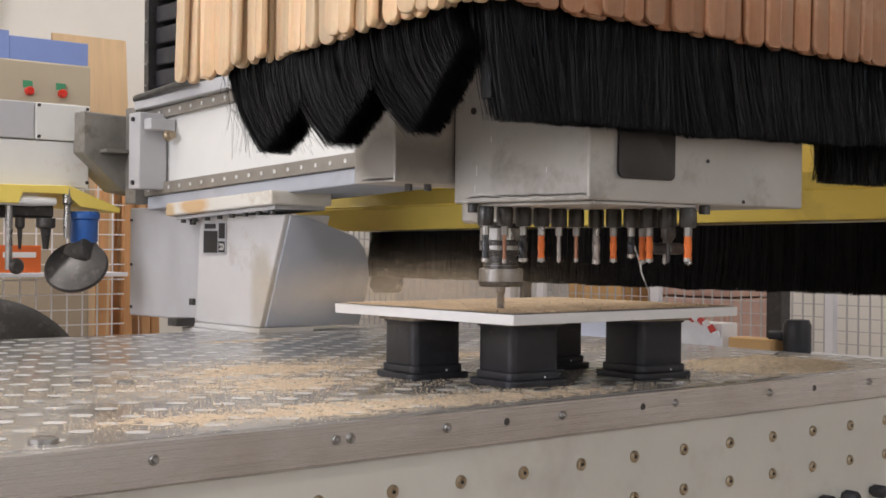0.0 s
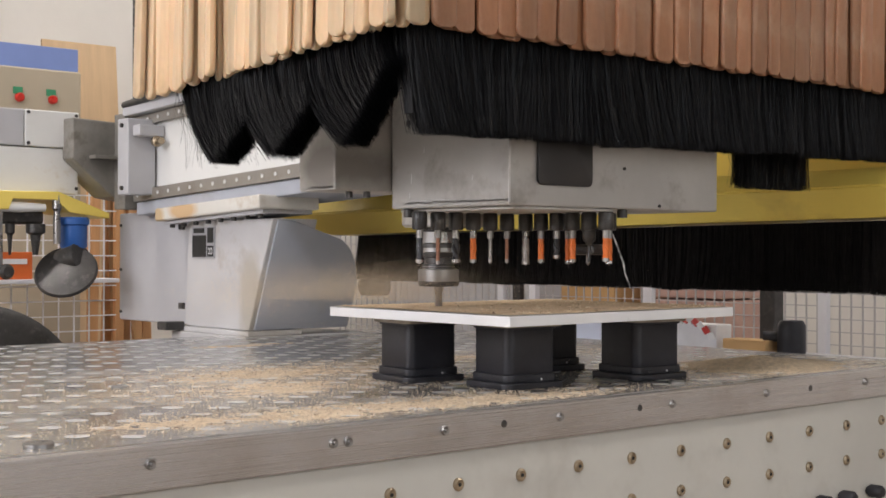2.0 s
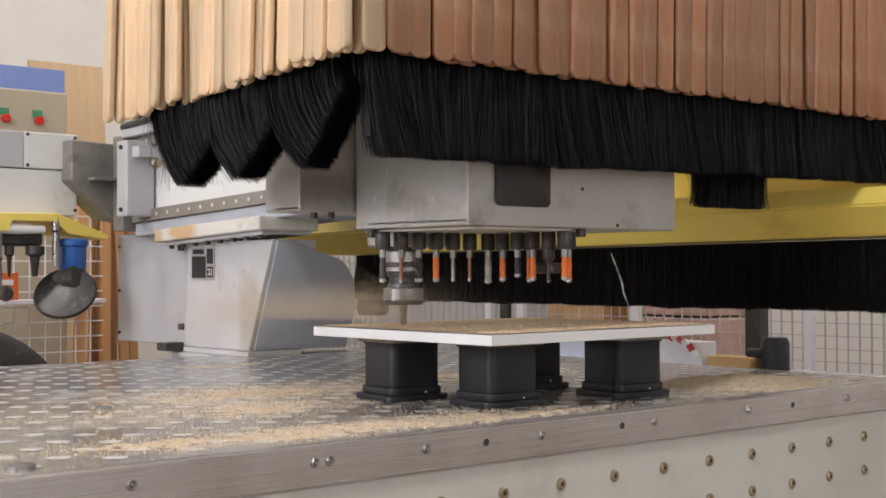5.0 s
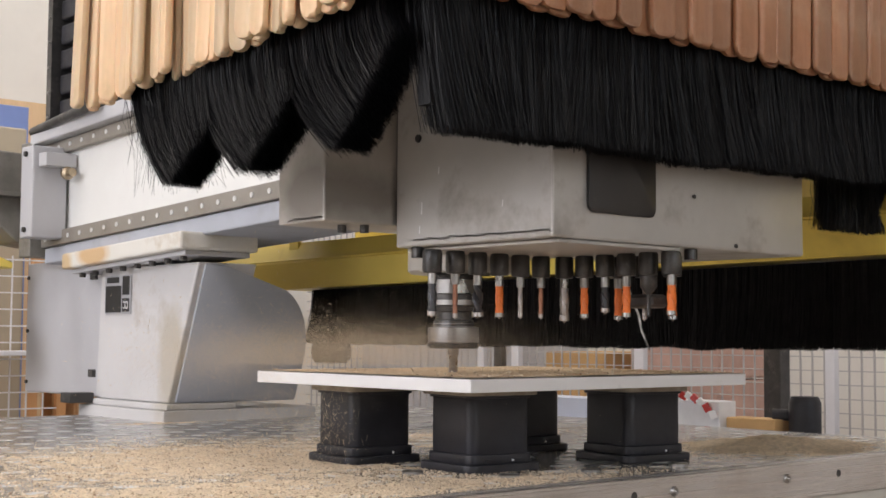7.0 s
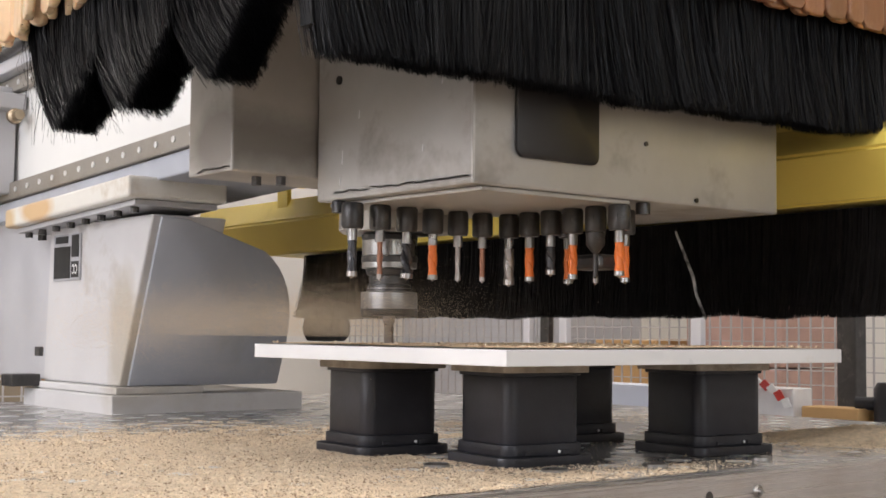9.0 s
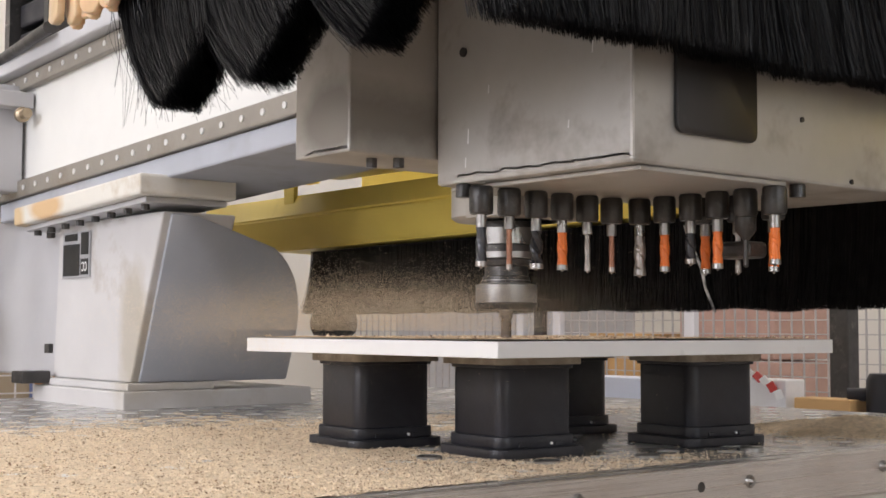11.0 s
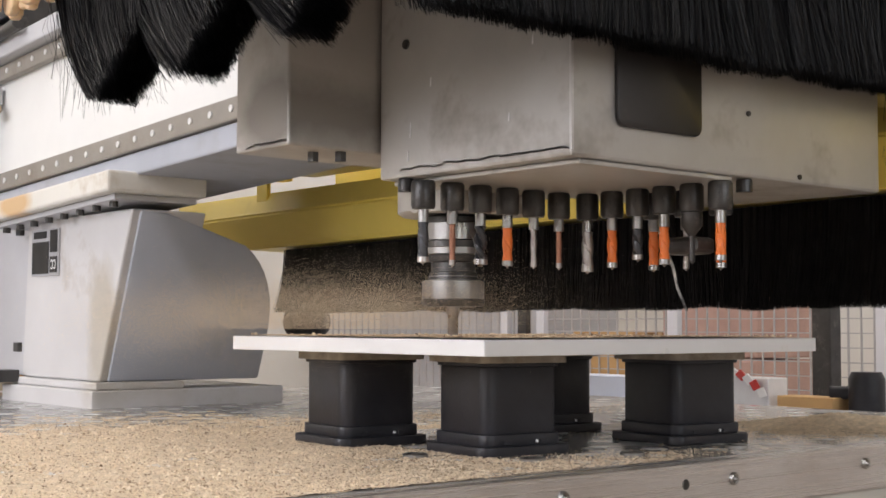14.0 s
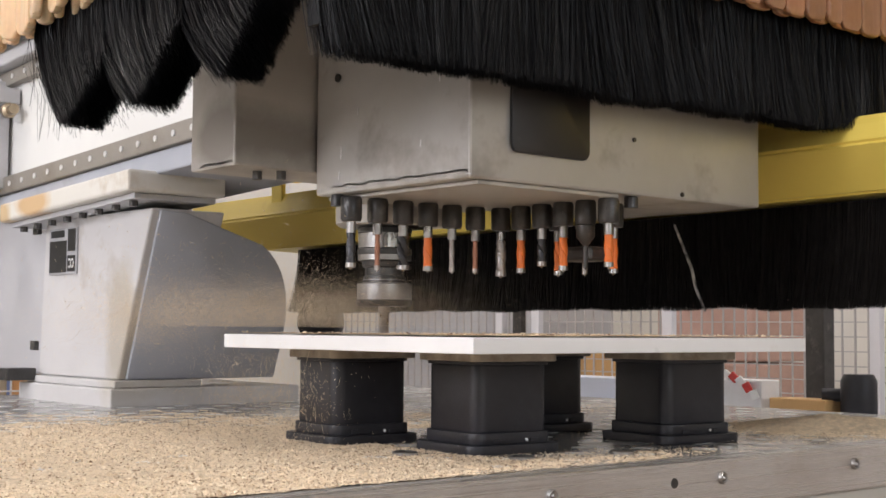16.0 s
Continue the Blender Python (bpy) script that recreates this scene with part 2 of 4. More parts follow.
M["white_plain"] = surface("white_gate_paint", (0.72, 0.72, 0.76), 0.45, 0, 0.04, 6, bump=0.02)
M["bar_white"] = surface("white_print", (0.85, 0.85, 0.85), 0.5, 0, 0.03, 20, bump=0.0)
M["plate_grey"] = surface("grey_plate_print", (0.42, 0.42, 0.44), 0.5, 0, 0.1, 60, bump=0.0)
M["bar_black"] = surface("black_print", (0.02, 0.02, 0.02), 0.5, 0, 0.1, 20, bump=0.0)
_lm, _ln, _lp = nodes_of("lit_tube")
_lp.inputs["Emission Color"].default_value, _lp.inputs["Emission Strength"].default_value = (1, 0.93, 0.82, 1), 6.0
M["lamp"] = _lm
_gm, _gn, _gp = nodes_of("window_glass")
_gp.inputs["Transmission Weight"].default_value, _gp.inputs["Roughness"].default_value = 1.0, 0.02
M["glass"] = _gm



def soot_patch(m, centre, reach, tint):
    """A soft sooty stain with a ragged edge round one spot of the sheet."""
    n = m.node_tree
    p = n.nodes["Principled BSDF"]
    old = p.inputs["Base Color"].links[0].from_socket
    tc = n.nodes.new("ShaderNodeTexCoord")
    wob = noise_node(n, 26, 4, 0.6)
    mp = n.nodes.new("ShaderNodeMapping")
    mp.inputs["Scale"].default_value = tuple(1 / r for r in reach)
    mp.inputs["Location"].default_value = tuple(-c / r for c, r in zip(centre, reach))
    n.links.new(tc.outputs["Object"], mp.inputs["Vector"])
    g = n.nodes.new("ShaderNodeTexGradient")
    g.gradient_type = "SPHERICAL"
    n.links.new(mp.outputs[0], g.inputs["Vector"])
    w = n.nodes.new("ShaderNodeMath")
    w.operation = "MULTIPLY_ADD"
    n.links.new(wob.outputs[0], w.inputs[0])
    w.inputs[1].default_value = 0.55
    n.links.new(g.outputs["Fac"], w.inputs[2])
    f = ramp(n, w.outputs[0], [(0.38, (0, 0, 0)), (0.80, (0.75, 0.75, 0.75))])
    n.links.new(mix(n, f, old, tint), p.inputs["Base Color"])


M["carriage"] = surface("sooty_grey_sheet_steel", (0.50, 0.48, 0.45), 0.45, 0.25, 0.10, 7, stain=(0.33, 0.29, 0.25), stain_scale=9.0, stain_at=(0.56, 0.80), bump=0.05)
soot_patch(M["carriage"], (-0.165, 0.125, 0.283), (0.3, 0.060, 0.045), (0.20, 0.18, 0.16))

M["cap"] = surface("rust_stained_off_white_steel", (0.70, 0.68, 0.63), 0.45, 0, 0.06, 5, stain=(0.48, 0.40, 0.30), stain_scale=9.0, stain_at=(0.58, 0.80), bump=0.05)
soot_patch(M["cap"], (0.248, 1.360, 0.262), (0.2, 0.075, 0.030), (0.58, 0.33, 0.10))
soot_patch(M["cap"], (0.248, 1.470, 0.250), (0.2, 0.040, 0.040), (0.55, 0.36, 0.14))
soot_patch(M["column"], (0.29, 1.165, 0.080), (0.3, 0.055, 0.130), (0.40, 0.36, 0.29))

# ---- building helpers ----


def part(name, bm, material, parent=None, label="", smooth=False):
    me = bpy.data.meshes.new(name)
    bm.normal_update()
    bm.to_mesh(me)
    bm.free()
    for mt in material if isinstance(material, (list, tuple)) else [material]:
        me.materials.append(mt)
    if smooth:
        for p in me.polygons:
            p.use_smooth = True
        me.set_sharp_from_angle(angle=radians(38 if smooth is True else smooth))
    ob = new(name, me)
    if parent:
        ob.parent = parent
    if label:
        tagged(ob, label)
    return ob


def group_at(name, x=0, y=0, z=0, label="", category="", group="", kind=""):
    ob = new(name)
    ob.location = (x, y, z)
    ob.empty_display_size = 0.05
    return tagged(ob, label, category, group, kind)


def box(x0, x1, y0, y1, z0, z1, bevel=0.0, seg=2):
    bm = bmesh.new()
    bmesh.ops.create_cube(bm, size=1)
    for v in bm.verts:
        v.co = Vector(((x0 + x1) / 2 + v.co.x * (x1 - x0), (y0 + y1) / 2 + v.co.y * (y1 - y0), (z0 + z1) / 2 + v.co.z * (z1 - z0)))
    if bevel:
        bmesh.ops.bevel(bm, geom=bm.edges[:], offset=bevel, segments=seg, affect="EDGES", profile=0.5)
    return bm


def join(*bms):
    out = bms[0]
    for b in bms[1:]:
        me = bpy.data.meshes.new("t")
        b.to_mesh(me)
        b.free()
        out.from_mesh(me)
        bpy.data.meshes.remove(me)
    return out


def turned(profile, seg=24, m=None):
    """A body turned about z from rows of radius and height."""
    bm = bmesh.new()
    rings = []
    for r, z in profile:
        rings.append([bm.verts.new((r * math.cos(a), r * math.sin(a), z)) for a in (2 * math.pi * k / seg for k in range(seg))])
    for a, b in zip(rings, rings[1:]):
        for k in range(seg):
            bm.faces.new((a[k], a[(k + 1) % seg], b[(k + 1) % seg], b[k]))
    bm.faces.new(reversed(rings[0]))
    bm.faces.new(rings[-1])
    bmesh.ops.recalc_face_normals(bm, faces=bm.faces[:])
    if m is not None:
        bmesh.ops.transform(bm, matrix=m, verts=bm.verts)
    return bm


def prism(points, axis, lo, hi, bevel=0.0):
    """An outline pulled along an axis. points are in the two other axes, in order."""
    bm = bmesh.new()

    def co(p, d):
        return {"x": (d, p[0], p[1]), "y": (p[0], d, p[1]), "z": (p[0], p[1], d)}[axis]

    a = [bm.verts.new(co(p, lo)) for p in points]
    b = [bm.verts.new(co(p, hi)) for p in points]
    bm.faces.new(a)
    bm.faces.new(b[::-1])
    for k in range(len(points)):
        bm.faces.new((a[k - 1], a[k], b[k], b[k - 1]))
    bmesh.ops.recalc_face_normals(bm, faces=bm.faces[:])
    if bevel:
        bmesh.ops.bevel(bm, geom=bm.edges[:], offset=bevel, segments=2, affect="EDGES", profile=0.5)
    return bm


def rounded(x0, x1, y0, y1, r, n=6):
    pts = []
    for cx, cy, a0 in ((x1 - r, y1 - r, 0), (x0 + r, y1 - r, 90), (x0 + r, y0 + r, 180), (x1 - r, y0 + r, 270)):
        for k in range(n + 1):
            a = radians(a0 + 90 * k / n)
            pts.append((cx + r * math.cos(a), cy + r * math.sin(a)))
    return pts


def raw(name, verts, faces, material, parent=None, label="", mats=None):
    me = bpy.data.meshes.new(name)
    me.from_pydata(verts, [], faces)
    for mt in material if isinstance(material, (list, tuple)) else [material]:
        me.materials.append(mt)
    if mats is not None:
        me.polygons.foreach_set("material_index", mats)
    me.update()
    ob = new(name, me)
    if parent:
        ob.parent = parent
    if label:
        tagged(ob, label)
    return ob


def share(name, me, parent, m):
    ob = new(name, me)
    ob.parent = parent
    ob.matrix_basis = m
    return ob

# ---- the hall ----
X0, X1, Y0, Y1, ZF, ZC = -4.0, 4.2, -4.0, 3.6, -0.86, 3.0


def hall():
    tagged(part("floor", box(X0 - 0.2, X1 + 0.2, Y0 - 0.2, Y1 + 0.2, ZF - 0.1, ZF), M["floor"]), "dusty brownish concrete workshop floor", "floor", kind="structure")
    tagged(part("ceiling", box(X0, X1, Y0, Y1, ZC, ZC + 0.1), M["ceiling"]), "white workshop ceiling", "ceiling", kind="structure")
    tagged(part("wall_north", box(X0 - 0.2, X1 + 0.2, Y1, Y1 + 0.2, ZF, ZC + 0.1), M["wall"]), "white plastered workshop wall", "wall", kind="structure")
    tagged(part("wall_east", box(X1, X1 + 0.2, Y0, Y1, ZF, ZC + 0.1), M["wall"]), "white plastered workshop wall with a gate", "wall", kind="structure")
    # window wall behind the camera, with one wide opening
    w = join(box(X0 - 0.2, X0, Y0, -1.5, ZF, ZC), box(X0 - 0.2, X0, 2.1, Y1, ZF, ZC), box(X0 - 0.2, X0, -1.5, 2.1, ZF, 0.5), box(X0 - 0.2, X0, -1.5, 2.1, 2.5, ZC))
    tagged(part("wall_west", w, M["wall"]), "white plastered wall with a wide window", "wall", kind="structure")
    s = join(box(X0 - 0.2, -2.2, Y0 - 0.2, Y0, ZF, ZC), box(1.0, X1, Y0 - 0.2, Y0, ZF, ZC), box(-2.2, 1.0, Y0 - 0.2, Y0, 2.6, ZC), box(-2.2, 1.0, Y0 - 0.2, Y0, ZF, 0.05))
    tagged(part("wall_south", s, M["wall"]), "white plastered wall with a wide window", "wall", kind="structure")
    # window_2 and its opening are added, unseen, for the front fill
    for nm, m, w_, h_ in (("window_1", pose(X0 - 0.1, 0.3, 1.5, 0, 0, 90), 3.6, 2.0), ("window_2", pose(-0.6, Y0 - 0.1, 1.32), 3.2, 2.54)):
        win = tagged(new(nm), "wide workshop window with white frame, out of view", "window", kind="structure")
        win.matrix_world = m
        fr = join(box(-w_ / 2, w_ / 2, -0.03, 0.03, -h_ / 2, -h_ / 2 + 0.06), box(-w_ / 2, w_ / 2, -0.03, 0.03, h_ / 2 - 0.06, h_ / 2),
                  *[box(x - 0.03, x + 0.03, -0.03, 0.03, -h_ / 2 + 0.06, h_ / 2 - 0.06) for x in (-w_ / 2 + 0.03, 0, w_ / 2 - 0.03)])
        part("window_frame", fr, M["white_plain"], win)
        for sx in (-1, 1):
            pane = part("pane", box(min(0.035 * sx, sx * (w_ / 2 - 0.065)), max(0.035 * sx, sx * (w_ / 2 - 0.065)), -0.004, 0.004, -h_ / 2 + 0.065, h_ / 2 - 0.065), M["glass"], win)
            pane.visible_shadow = False
    for lx, ly in ((-1.6, -1.2), (-1.4, 1.6), (1.6, 2.0), (1.8, -0.9)):
        lamp = group_at("ceiling_lamp", lx, ly, ZC, "white fluorescent ceiling lamp, lit", "lamp", "ceiling lamps")
        part("housing", box(-0.7, 0.7, -0.13, 0.13, -0.05, 0), M["white_plain"], lamp)
        part("tube", turned([(0.013, -0.62), (0.013, 0.62)], 10, pose(0, 0, -0.062, 0, 90, 0)), M["lamp"], lamp)


hall()

# ---- machining table ----
TX0, TX1, TY1 = -1.62, 0.815, 1.30


def machining_table():
    t = group_at("machining_table", 0, 0, 0, "grey raster machining table with bare aluminium edge, strewn with sawdust", "machine table")
    part("top_plate", box(TX0, TX1, 0.012, TY1, -0.042, 0, 0.0015), M["plate"], t, "dark reflective metal table top")
    part("edge_rail", box(TX0, TX1 + 0.9, -0.002, 0.012, -0.0425, -0.001, 0.0012), M["rail"], t, "scratched bare aluminium edge strip")
    part("side_panel", box(TX0, TX1 + 0.9, 0.004, 0.03, -0.42, -0.0435, 0.002), M["cream"], t, "cream painted steel side panel")
    part("frame", box(TX0 + 0.05, TX1 - 0.05, 0.05, TY1 - 0.03, ZF, -0.05, 0.004), M["grey_paint"], t)
    part("side_extension", box(TX1 + 0.001, TX1 + 0.9, 0.014, 0.05, -0.06, -0.012, 0.002), M["dark_steel"], t)
    # bolts in the edge strip
    head = turned([(0.0001, -0.0052), (0.0016, -0.0052), (0.002, -0.0026), (0.0026, -0.0018), (0.0044, -0.0030), (0.0054, -0.0016), (0.0056, 0.0012)], 14, pose(0, 0, 0, -90, 0, 0))
    first = part("screw", head, M["steel"], t, smooth=True)
    xs = [-0.97, -0.78, -0.572, -0.3665, -0.348, -0.2175, -0.038, 0.1675, 0.3685, 0.617]
    first.matrix_basis = pose(xs[0], -0.0022, -0.0175)
    for x in xs[1:]:
        share("screw", first.data, t, pose(x, -0.0022, -0.0175, 0, random.uniform(0, 360), 0))
    plug = turned([(0.004, -0.0006), (0.0048, 0.0006)], 12, pose(0, 0, 0, -90, 0, 0))
    first = part("filled_hole", plug, M["dark_steel"], t)
    first.matrix_basis = pose(-0.128, -0.0022, -0.018)
    for x in (0.105, 0.475):
        share("filled_hole", first.data, t, pose(x, -0.0022, -0.018))
    # threaded inserts of the side panel, two rows
    ins = turned([(0.0022, 0.0), (0.0024, -0.0035), (0.0055, -0.004), (0.0075, -0.0022), (0.0078, 0.002)], 16, pose(0, 0, 0, -90, 0, 0))
    first = part("threaded_insert", ins, M["brass"], t, smooth=True)
    first.matrix_basis = pose(-0.288, 0.0042, -0.0800)
    hole = part("insert_hole", turned([(0.0022, -0.0039), (0.0022, 0.001)], 10, pose(0, 0, 0, -90, 0, 0)), M["bar_black"], t)
    hole.matrix_basis = pose(-0.288, 0.0042, -0.0800)
    for k in range(-4, 8):
        for row, z in enumerate((-0.0800, -0.1315)):
            if (k, row) == (-3, 0):
                continue
            share("threaded_insert", first.data, t, pose(0.096 * k, 0.0042, z))
            share("insert_hole", hole.data, t, pose(0.096 * k, 0.0042, z))
    for x in (0.50, 0.56, 0.635):
        part("black_knob", turned([(0.006, 0), (0.010, -0.006), (0.010, -0.022), (0.007, -0.026)], 16, pose(x, 0.004, -0.183, -90, 0, 0)), M["rubber"], t, smooth=True)
    # a larger bright plug in the top, and the dowel buttons by the pods
    plug = part("top_plug", turned([(0.014, 0.0002), (0.014, 0.0035), (0.012, 0.0045)], 20), M["steel"], t, smooth=True)
    plug.matrix_basis = pose(-0.655, 0.05, 0)
    small = part("top_button", turned([(0.011, 0.0002), (0.011, 0.003), (0.0095, 0.004)], 18), M["steel"], t, smooth=True)
    small.matrix_basis = pose(-0.045, 0.165, 0)
    for x, y in ((0.008, 0.078), (0.112, 0.062), (0.240, 0.050), (0.130, 0.20), (-0.36, 0.47)):
        share("top_button", small.data, t, pose(x, y, 0))
    # bare round spots in staggered rows
    spot = bmesh.new()
    bmesh.ops.create_circle(spot, cap_ends=True, radius=0.0122, segments=20)
    near = part("raster_spot", spot, M["spot"], t)
    placed, rest_v, rest_f = 0, [], []
    for j in range(34):
        for i in range(-14, 16):
            x, y = -0.461 + 0.086 * i + (0.043 if j % 2 else 0) + 0.003 * (j - 4), 0.0545 + 0.0366 * j
            if not TX0 + 0.03 < x < TX1 - 0.03 or y > TY1 - 0.03:
                continue
            if -0.95 < x < -0.05 and y < 0.80:
                if placed:
                    share("raster_spot", near.data, t, pose(x, y, 0.0004))
                else:
                    near.matrix_basis = pose(x, y, 0.0004)
                placed += 1
            else:
                b = len(rest_v)
                rest_v += [(x + 0.0122 * math.cos(a), y + 0.0122 * math.sin(a), 0.0004) for a in (2 * math.pi * k / 16 for k in range(16))]
                rest_f.append(tuple(range(b, b + 16)))
    tagged(raw("far_spot_field", rest_v, rest_f, M["spot"], t), kind="stuff")


machining_table()

# ---- pods and workpiece ----
BZ0, BZ1 = 0.0885, 0.1010
BX0, BX1, BY0, BY1 = -0.0965, 0.326, 0.0215, 0.375


def suction_pod(x, y, turn, sx=0.100, sy=0.096):
    p = group_at("suction_pod", x, y, 0, "black plastic suction pod with dusty rubber pad on the table", "suction pod", "pods under the board")
    p.rotation_euler.z = radians(turn)
    bx, by = sx / 2 - 0.010, sy / 2 - 0.010
    part("base_flange", prism(rounded(-sx / 2, sx / 2, -sy / 2, sy / 2, 0.014), "z", 0.0004, 0.0085, 0.001), M["rubber"], p, smooth=28)
    part("base_collar", prism(rounded(-bx - 0.003, bx + 0.003, -by - 0.003, by + 0.003, 0.012), "z", 0.0086, 0.0185, 0.001), M["rubber"], p, smooth=28)
    part("body", prism(rounded(-bx, bx, -by, by, 0.011), "z", 0.0186, BZ0 - 0.0122, 0.0008), M["rubber"], p, "black moulded body", smooth=28)
    part("top_plate", prism(rounded(-bx - 0.002, bx + 0.002, -by - 0.002, by + 0.002, 0.010), "z", BZ0 - 0.0121, BZ0 - 0.0092, 0.0005), M["rubber"], p)
    part("rubber_pad", prism(rounded(-sx / 2 + 0.003, sx / 2 - 0.003, -sy / 2 + 0.003, sy / 2 - 0.003, 0.009), "z", BZ0 - 0.0091, BZ0 - 0.0004, 0.0008), M["pad"], p, "dusty brown rubber pad")
    for sxx in (-1, 1):
        part("clip", box(sxx * 0.02 - 0.004, sxx * 0.02 + 0.004, -by - 0.0045, -by - 0.003, 0.0095, 0.0135, 0.0006), M["rubber"], p)
    part("lock_pin", turned([(0.0014, 0), (0.0014, -0.0012)], 8, pose(0.012, -by - 0.0031, 0.012, -90, 0, 0)), M["bar_white"], p, "small white pin")


suction_pod(0.047, 0.163, -6)
suction_pod(0.007, 0.312, -6)
suction_pod(0.269, 0.140, -6, 0.104, 0.098)
suction_pod(0.256, 0.318, -6)

board = group_at("workpiece_board", 0, 0, 0, "white melamine board covered in sawdust, resting on four suction pods", "board")
part("panel", box(BX0, BX1, BY0, BY1, BZ0, BZ1, 0.0005, 1), M["melamine"], board, "white melamine panel")


def dust_sheet(name, x0, x1, y0, y1, z, height, seed, nx, ny, reach, material, parent=None):
    """A thin uneven sheet of sawdust that fades into the surface below it."""
    verts, faces = [], []
    for j in range(ny + 1):
        for i in range(nx + 1):
            x, y = x0 + (x1 - x0) * i / nx, y0 + (y1 - y0) * j / ny
            n = noise.noise(Vector((x * 9 + seed, y * 9, seed))) * 0.5 + noise.noise(Vector((x * 34, y * 34, seed))) * 0.3 + noise.noise(Vector((x * 150, y * 150, seed))) * 0.22
            verts.append((x, y, z + height * (reach(x, y) + n * 0.8)))
    for j in range(ny):
        for i in range(nx):
            a = j * (nx + 1) + i
            faces.append((a, a + 1, a + nx + 2, a + nx + 1))
    ob = raw(name, verts, faces, material, parent)
    for p in ob.data.polygons:
        p.use_smooth = True
    return ob


def cover(x, y):
    """How thickly the sawdust lies at a place on the table, -1 to 1."""
    v = -1.0
    # the band thrown to the front and the side of the board
    v = max(v, 0.8 - abs(y - 0.085 + 0.10 * (x + 0.2)) / 0.085 - max(0, -0.46 - x) * 4 - max(0, x - 0.02) * 6)
    v = max(v, 0.9 - math.hypot((x + 0.10) / 0.26, (y - 0.52) / 0.13) * 1.1)
    v = max(v, 0.75 - math.hypot((x + 0.22) / 0.30, (y - 0.36) / 0.16) * 1.05)
    v = max(v, 1.2 - math.hypot((x - 0.54) / 0.19, (y - 0.13) / 0.12) * 1.2)
    v = max(v, 0.5 - math.hypot((x - 0.35) / 0.35, (y - 0.55) / 0.10) * 1.0)
    v = max(v, 0.5 - math.hypot((x - 0.15) / 0.55, (y - 1.02) / 0.10) * 1.1)
    return v


bed = dust_sheet("sawdust_bed", -0.75, 0.80, 0.016, 1.12, -0.0002, 0.0022, 3.1, 520, 370, lambda x, y: min(cover(x, y), 0.8) - 0.30 + 0.55 * noise.noise(Vector((x * 60, y * 60, 9))) + 0.35 * noise.noise(Vector((x * 400, y * 400, 2))), M["dust_bed"])
tagged(bed, "fine pale sawdust lying on the table", "sawdust", kind="stuff")
heap = dust_sheet("sawdust_heap", 0.40, 0.78, 0.02, 0.30, 0.0, 0.010, 7.7, 150, 130, lambda x, y: 1.25 - math.hypot((x - 0.555) / 0.135, (y - 0.14) / 0.105) * 1.25 + 0.12 * noise.noise(Vector((x * 300, y * 300, 2))), M["dust_bed"])
tagged(heap, "low heap of sawdust on the table", "sawdust", kind="stuff")
film = dust_sheet("sawdust_on_board", BX0 + 0.003, BX1 - 0.003, BY0 + 0.003, BY1 - 0.003, BZ1 + 0.0007, 0.0012, 5.5, 120, 100, lambda x, y: 0.55, M["dusty_top"])
tagged(film, "sawdust film on top of the white board", "sawdust", kind="stuff")


def grains(name, count, place, size, label, spread=None):
    verts, faces, mats = [], [], []
    rng = random.Random(len(name) * 7 + count)
    while len(faces) < count * 4:
        got = place(rng)
        if got is None:
            continue
        x, y, z = got
        s = size * rng.choice((0.5, 0.7, 1.0, 1.0, 1.4, 1.9))
        q = Euler((rng.uniform(0, 6.3), rng.uniform(0, 6.3), rng.uniform(0, 6.3))).to_matrix()
        b = len(verts)
        for v in ((1, 0.1, 0), (-1, 0.3, 0.1), (0, -0.6, 0.1), (0.1, 0.2, 0.6)):
            w = q @ (Vector(v) * s)
            verts.append((x + w.x, y + w.y, z + abs(w.z) * 0.7))
        faces += [(b, b + 1, b + 2), (b, b + 1, b + 3), (b + 1, b + 2, b + 3), (b, b + 2, b + 3)]
        mats += [1 if rng.random() < 0.16 else 0] * 4
    ob = raw(name, verts, faces, [M["chip"], M["chip_dark"]], None, "", mats)
    return tagged(ob, label, "sawdust" if label else "", kind="stuff")


def on_table(rng):
    x, y = rng.uniform(-0.80, 0.78), rng.uniform(0.014, 0.70)
    p = 0.03 + max(0, cover(x, y) + 0.8) ** 1.6 * 0.62 * (0.6 + 0.9 * noise.noise(Vector((x * 22, y * 22, 4))) + 0.4)
    if x < -0.3:
        p = max(p, 0.09 - 0.05 * y)
    if rng.random() > p:
        return None
    return x, y, 0.0006 + max(0, min(cover(x, y), 0.8) - 0.5) * 0.0022


grains("sawdust_grains", 80000, on_table, 0.00095, "loose pale sawdust grains scattered on the table")
grains("sawdust_crumbs", 900, lambda r: (r.uniform(BX0 + 0.004, BX1 - 0.004), BY0 + 0.004 + (BY1 - BY0 - 0.008) * r.random() ** 1.4, BZ1 + 0.0012), 0.0016, "brown sawdust crumbs on the board")

def settled(x, y):
    v = 0.80 - math.hypot((x + 0.12) / 0.38, (y - 0.36) / 0.40) * 0.9
    v = max(v, 0.9 - math.hypot((x + 0.28) / 0.30, (y - 0.14) / 0.16) * 0.9)
    if 0.0 < x < 0.34 and 0.07 < y < 0.40:
        v -= 0.8
    return v


# sawdust that settles while the board is cut: it comes up by its own thickness
fresh = group_at("settling_sawdust", 0, 0, 0, "fresh sawdust building up on the table while cutting", "sawdust")
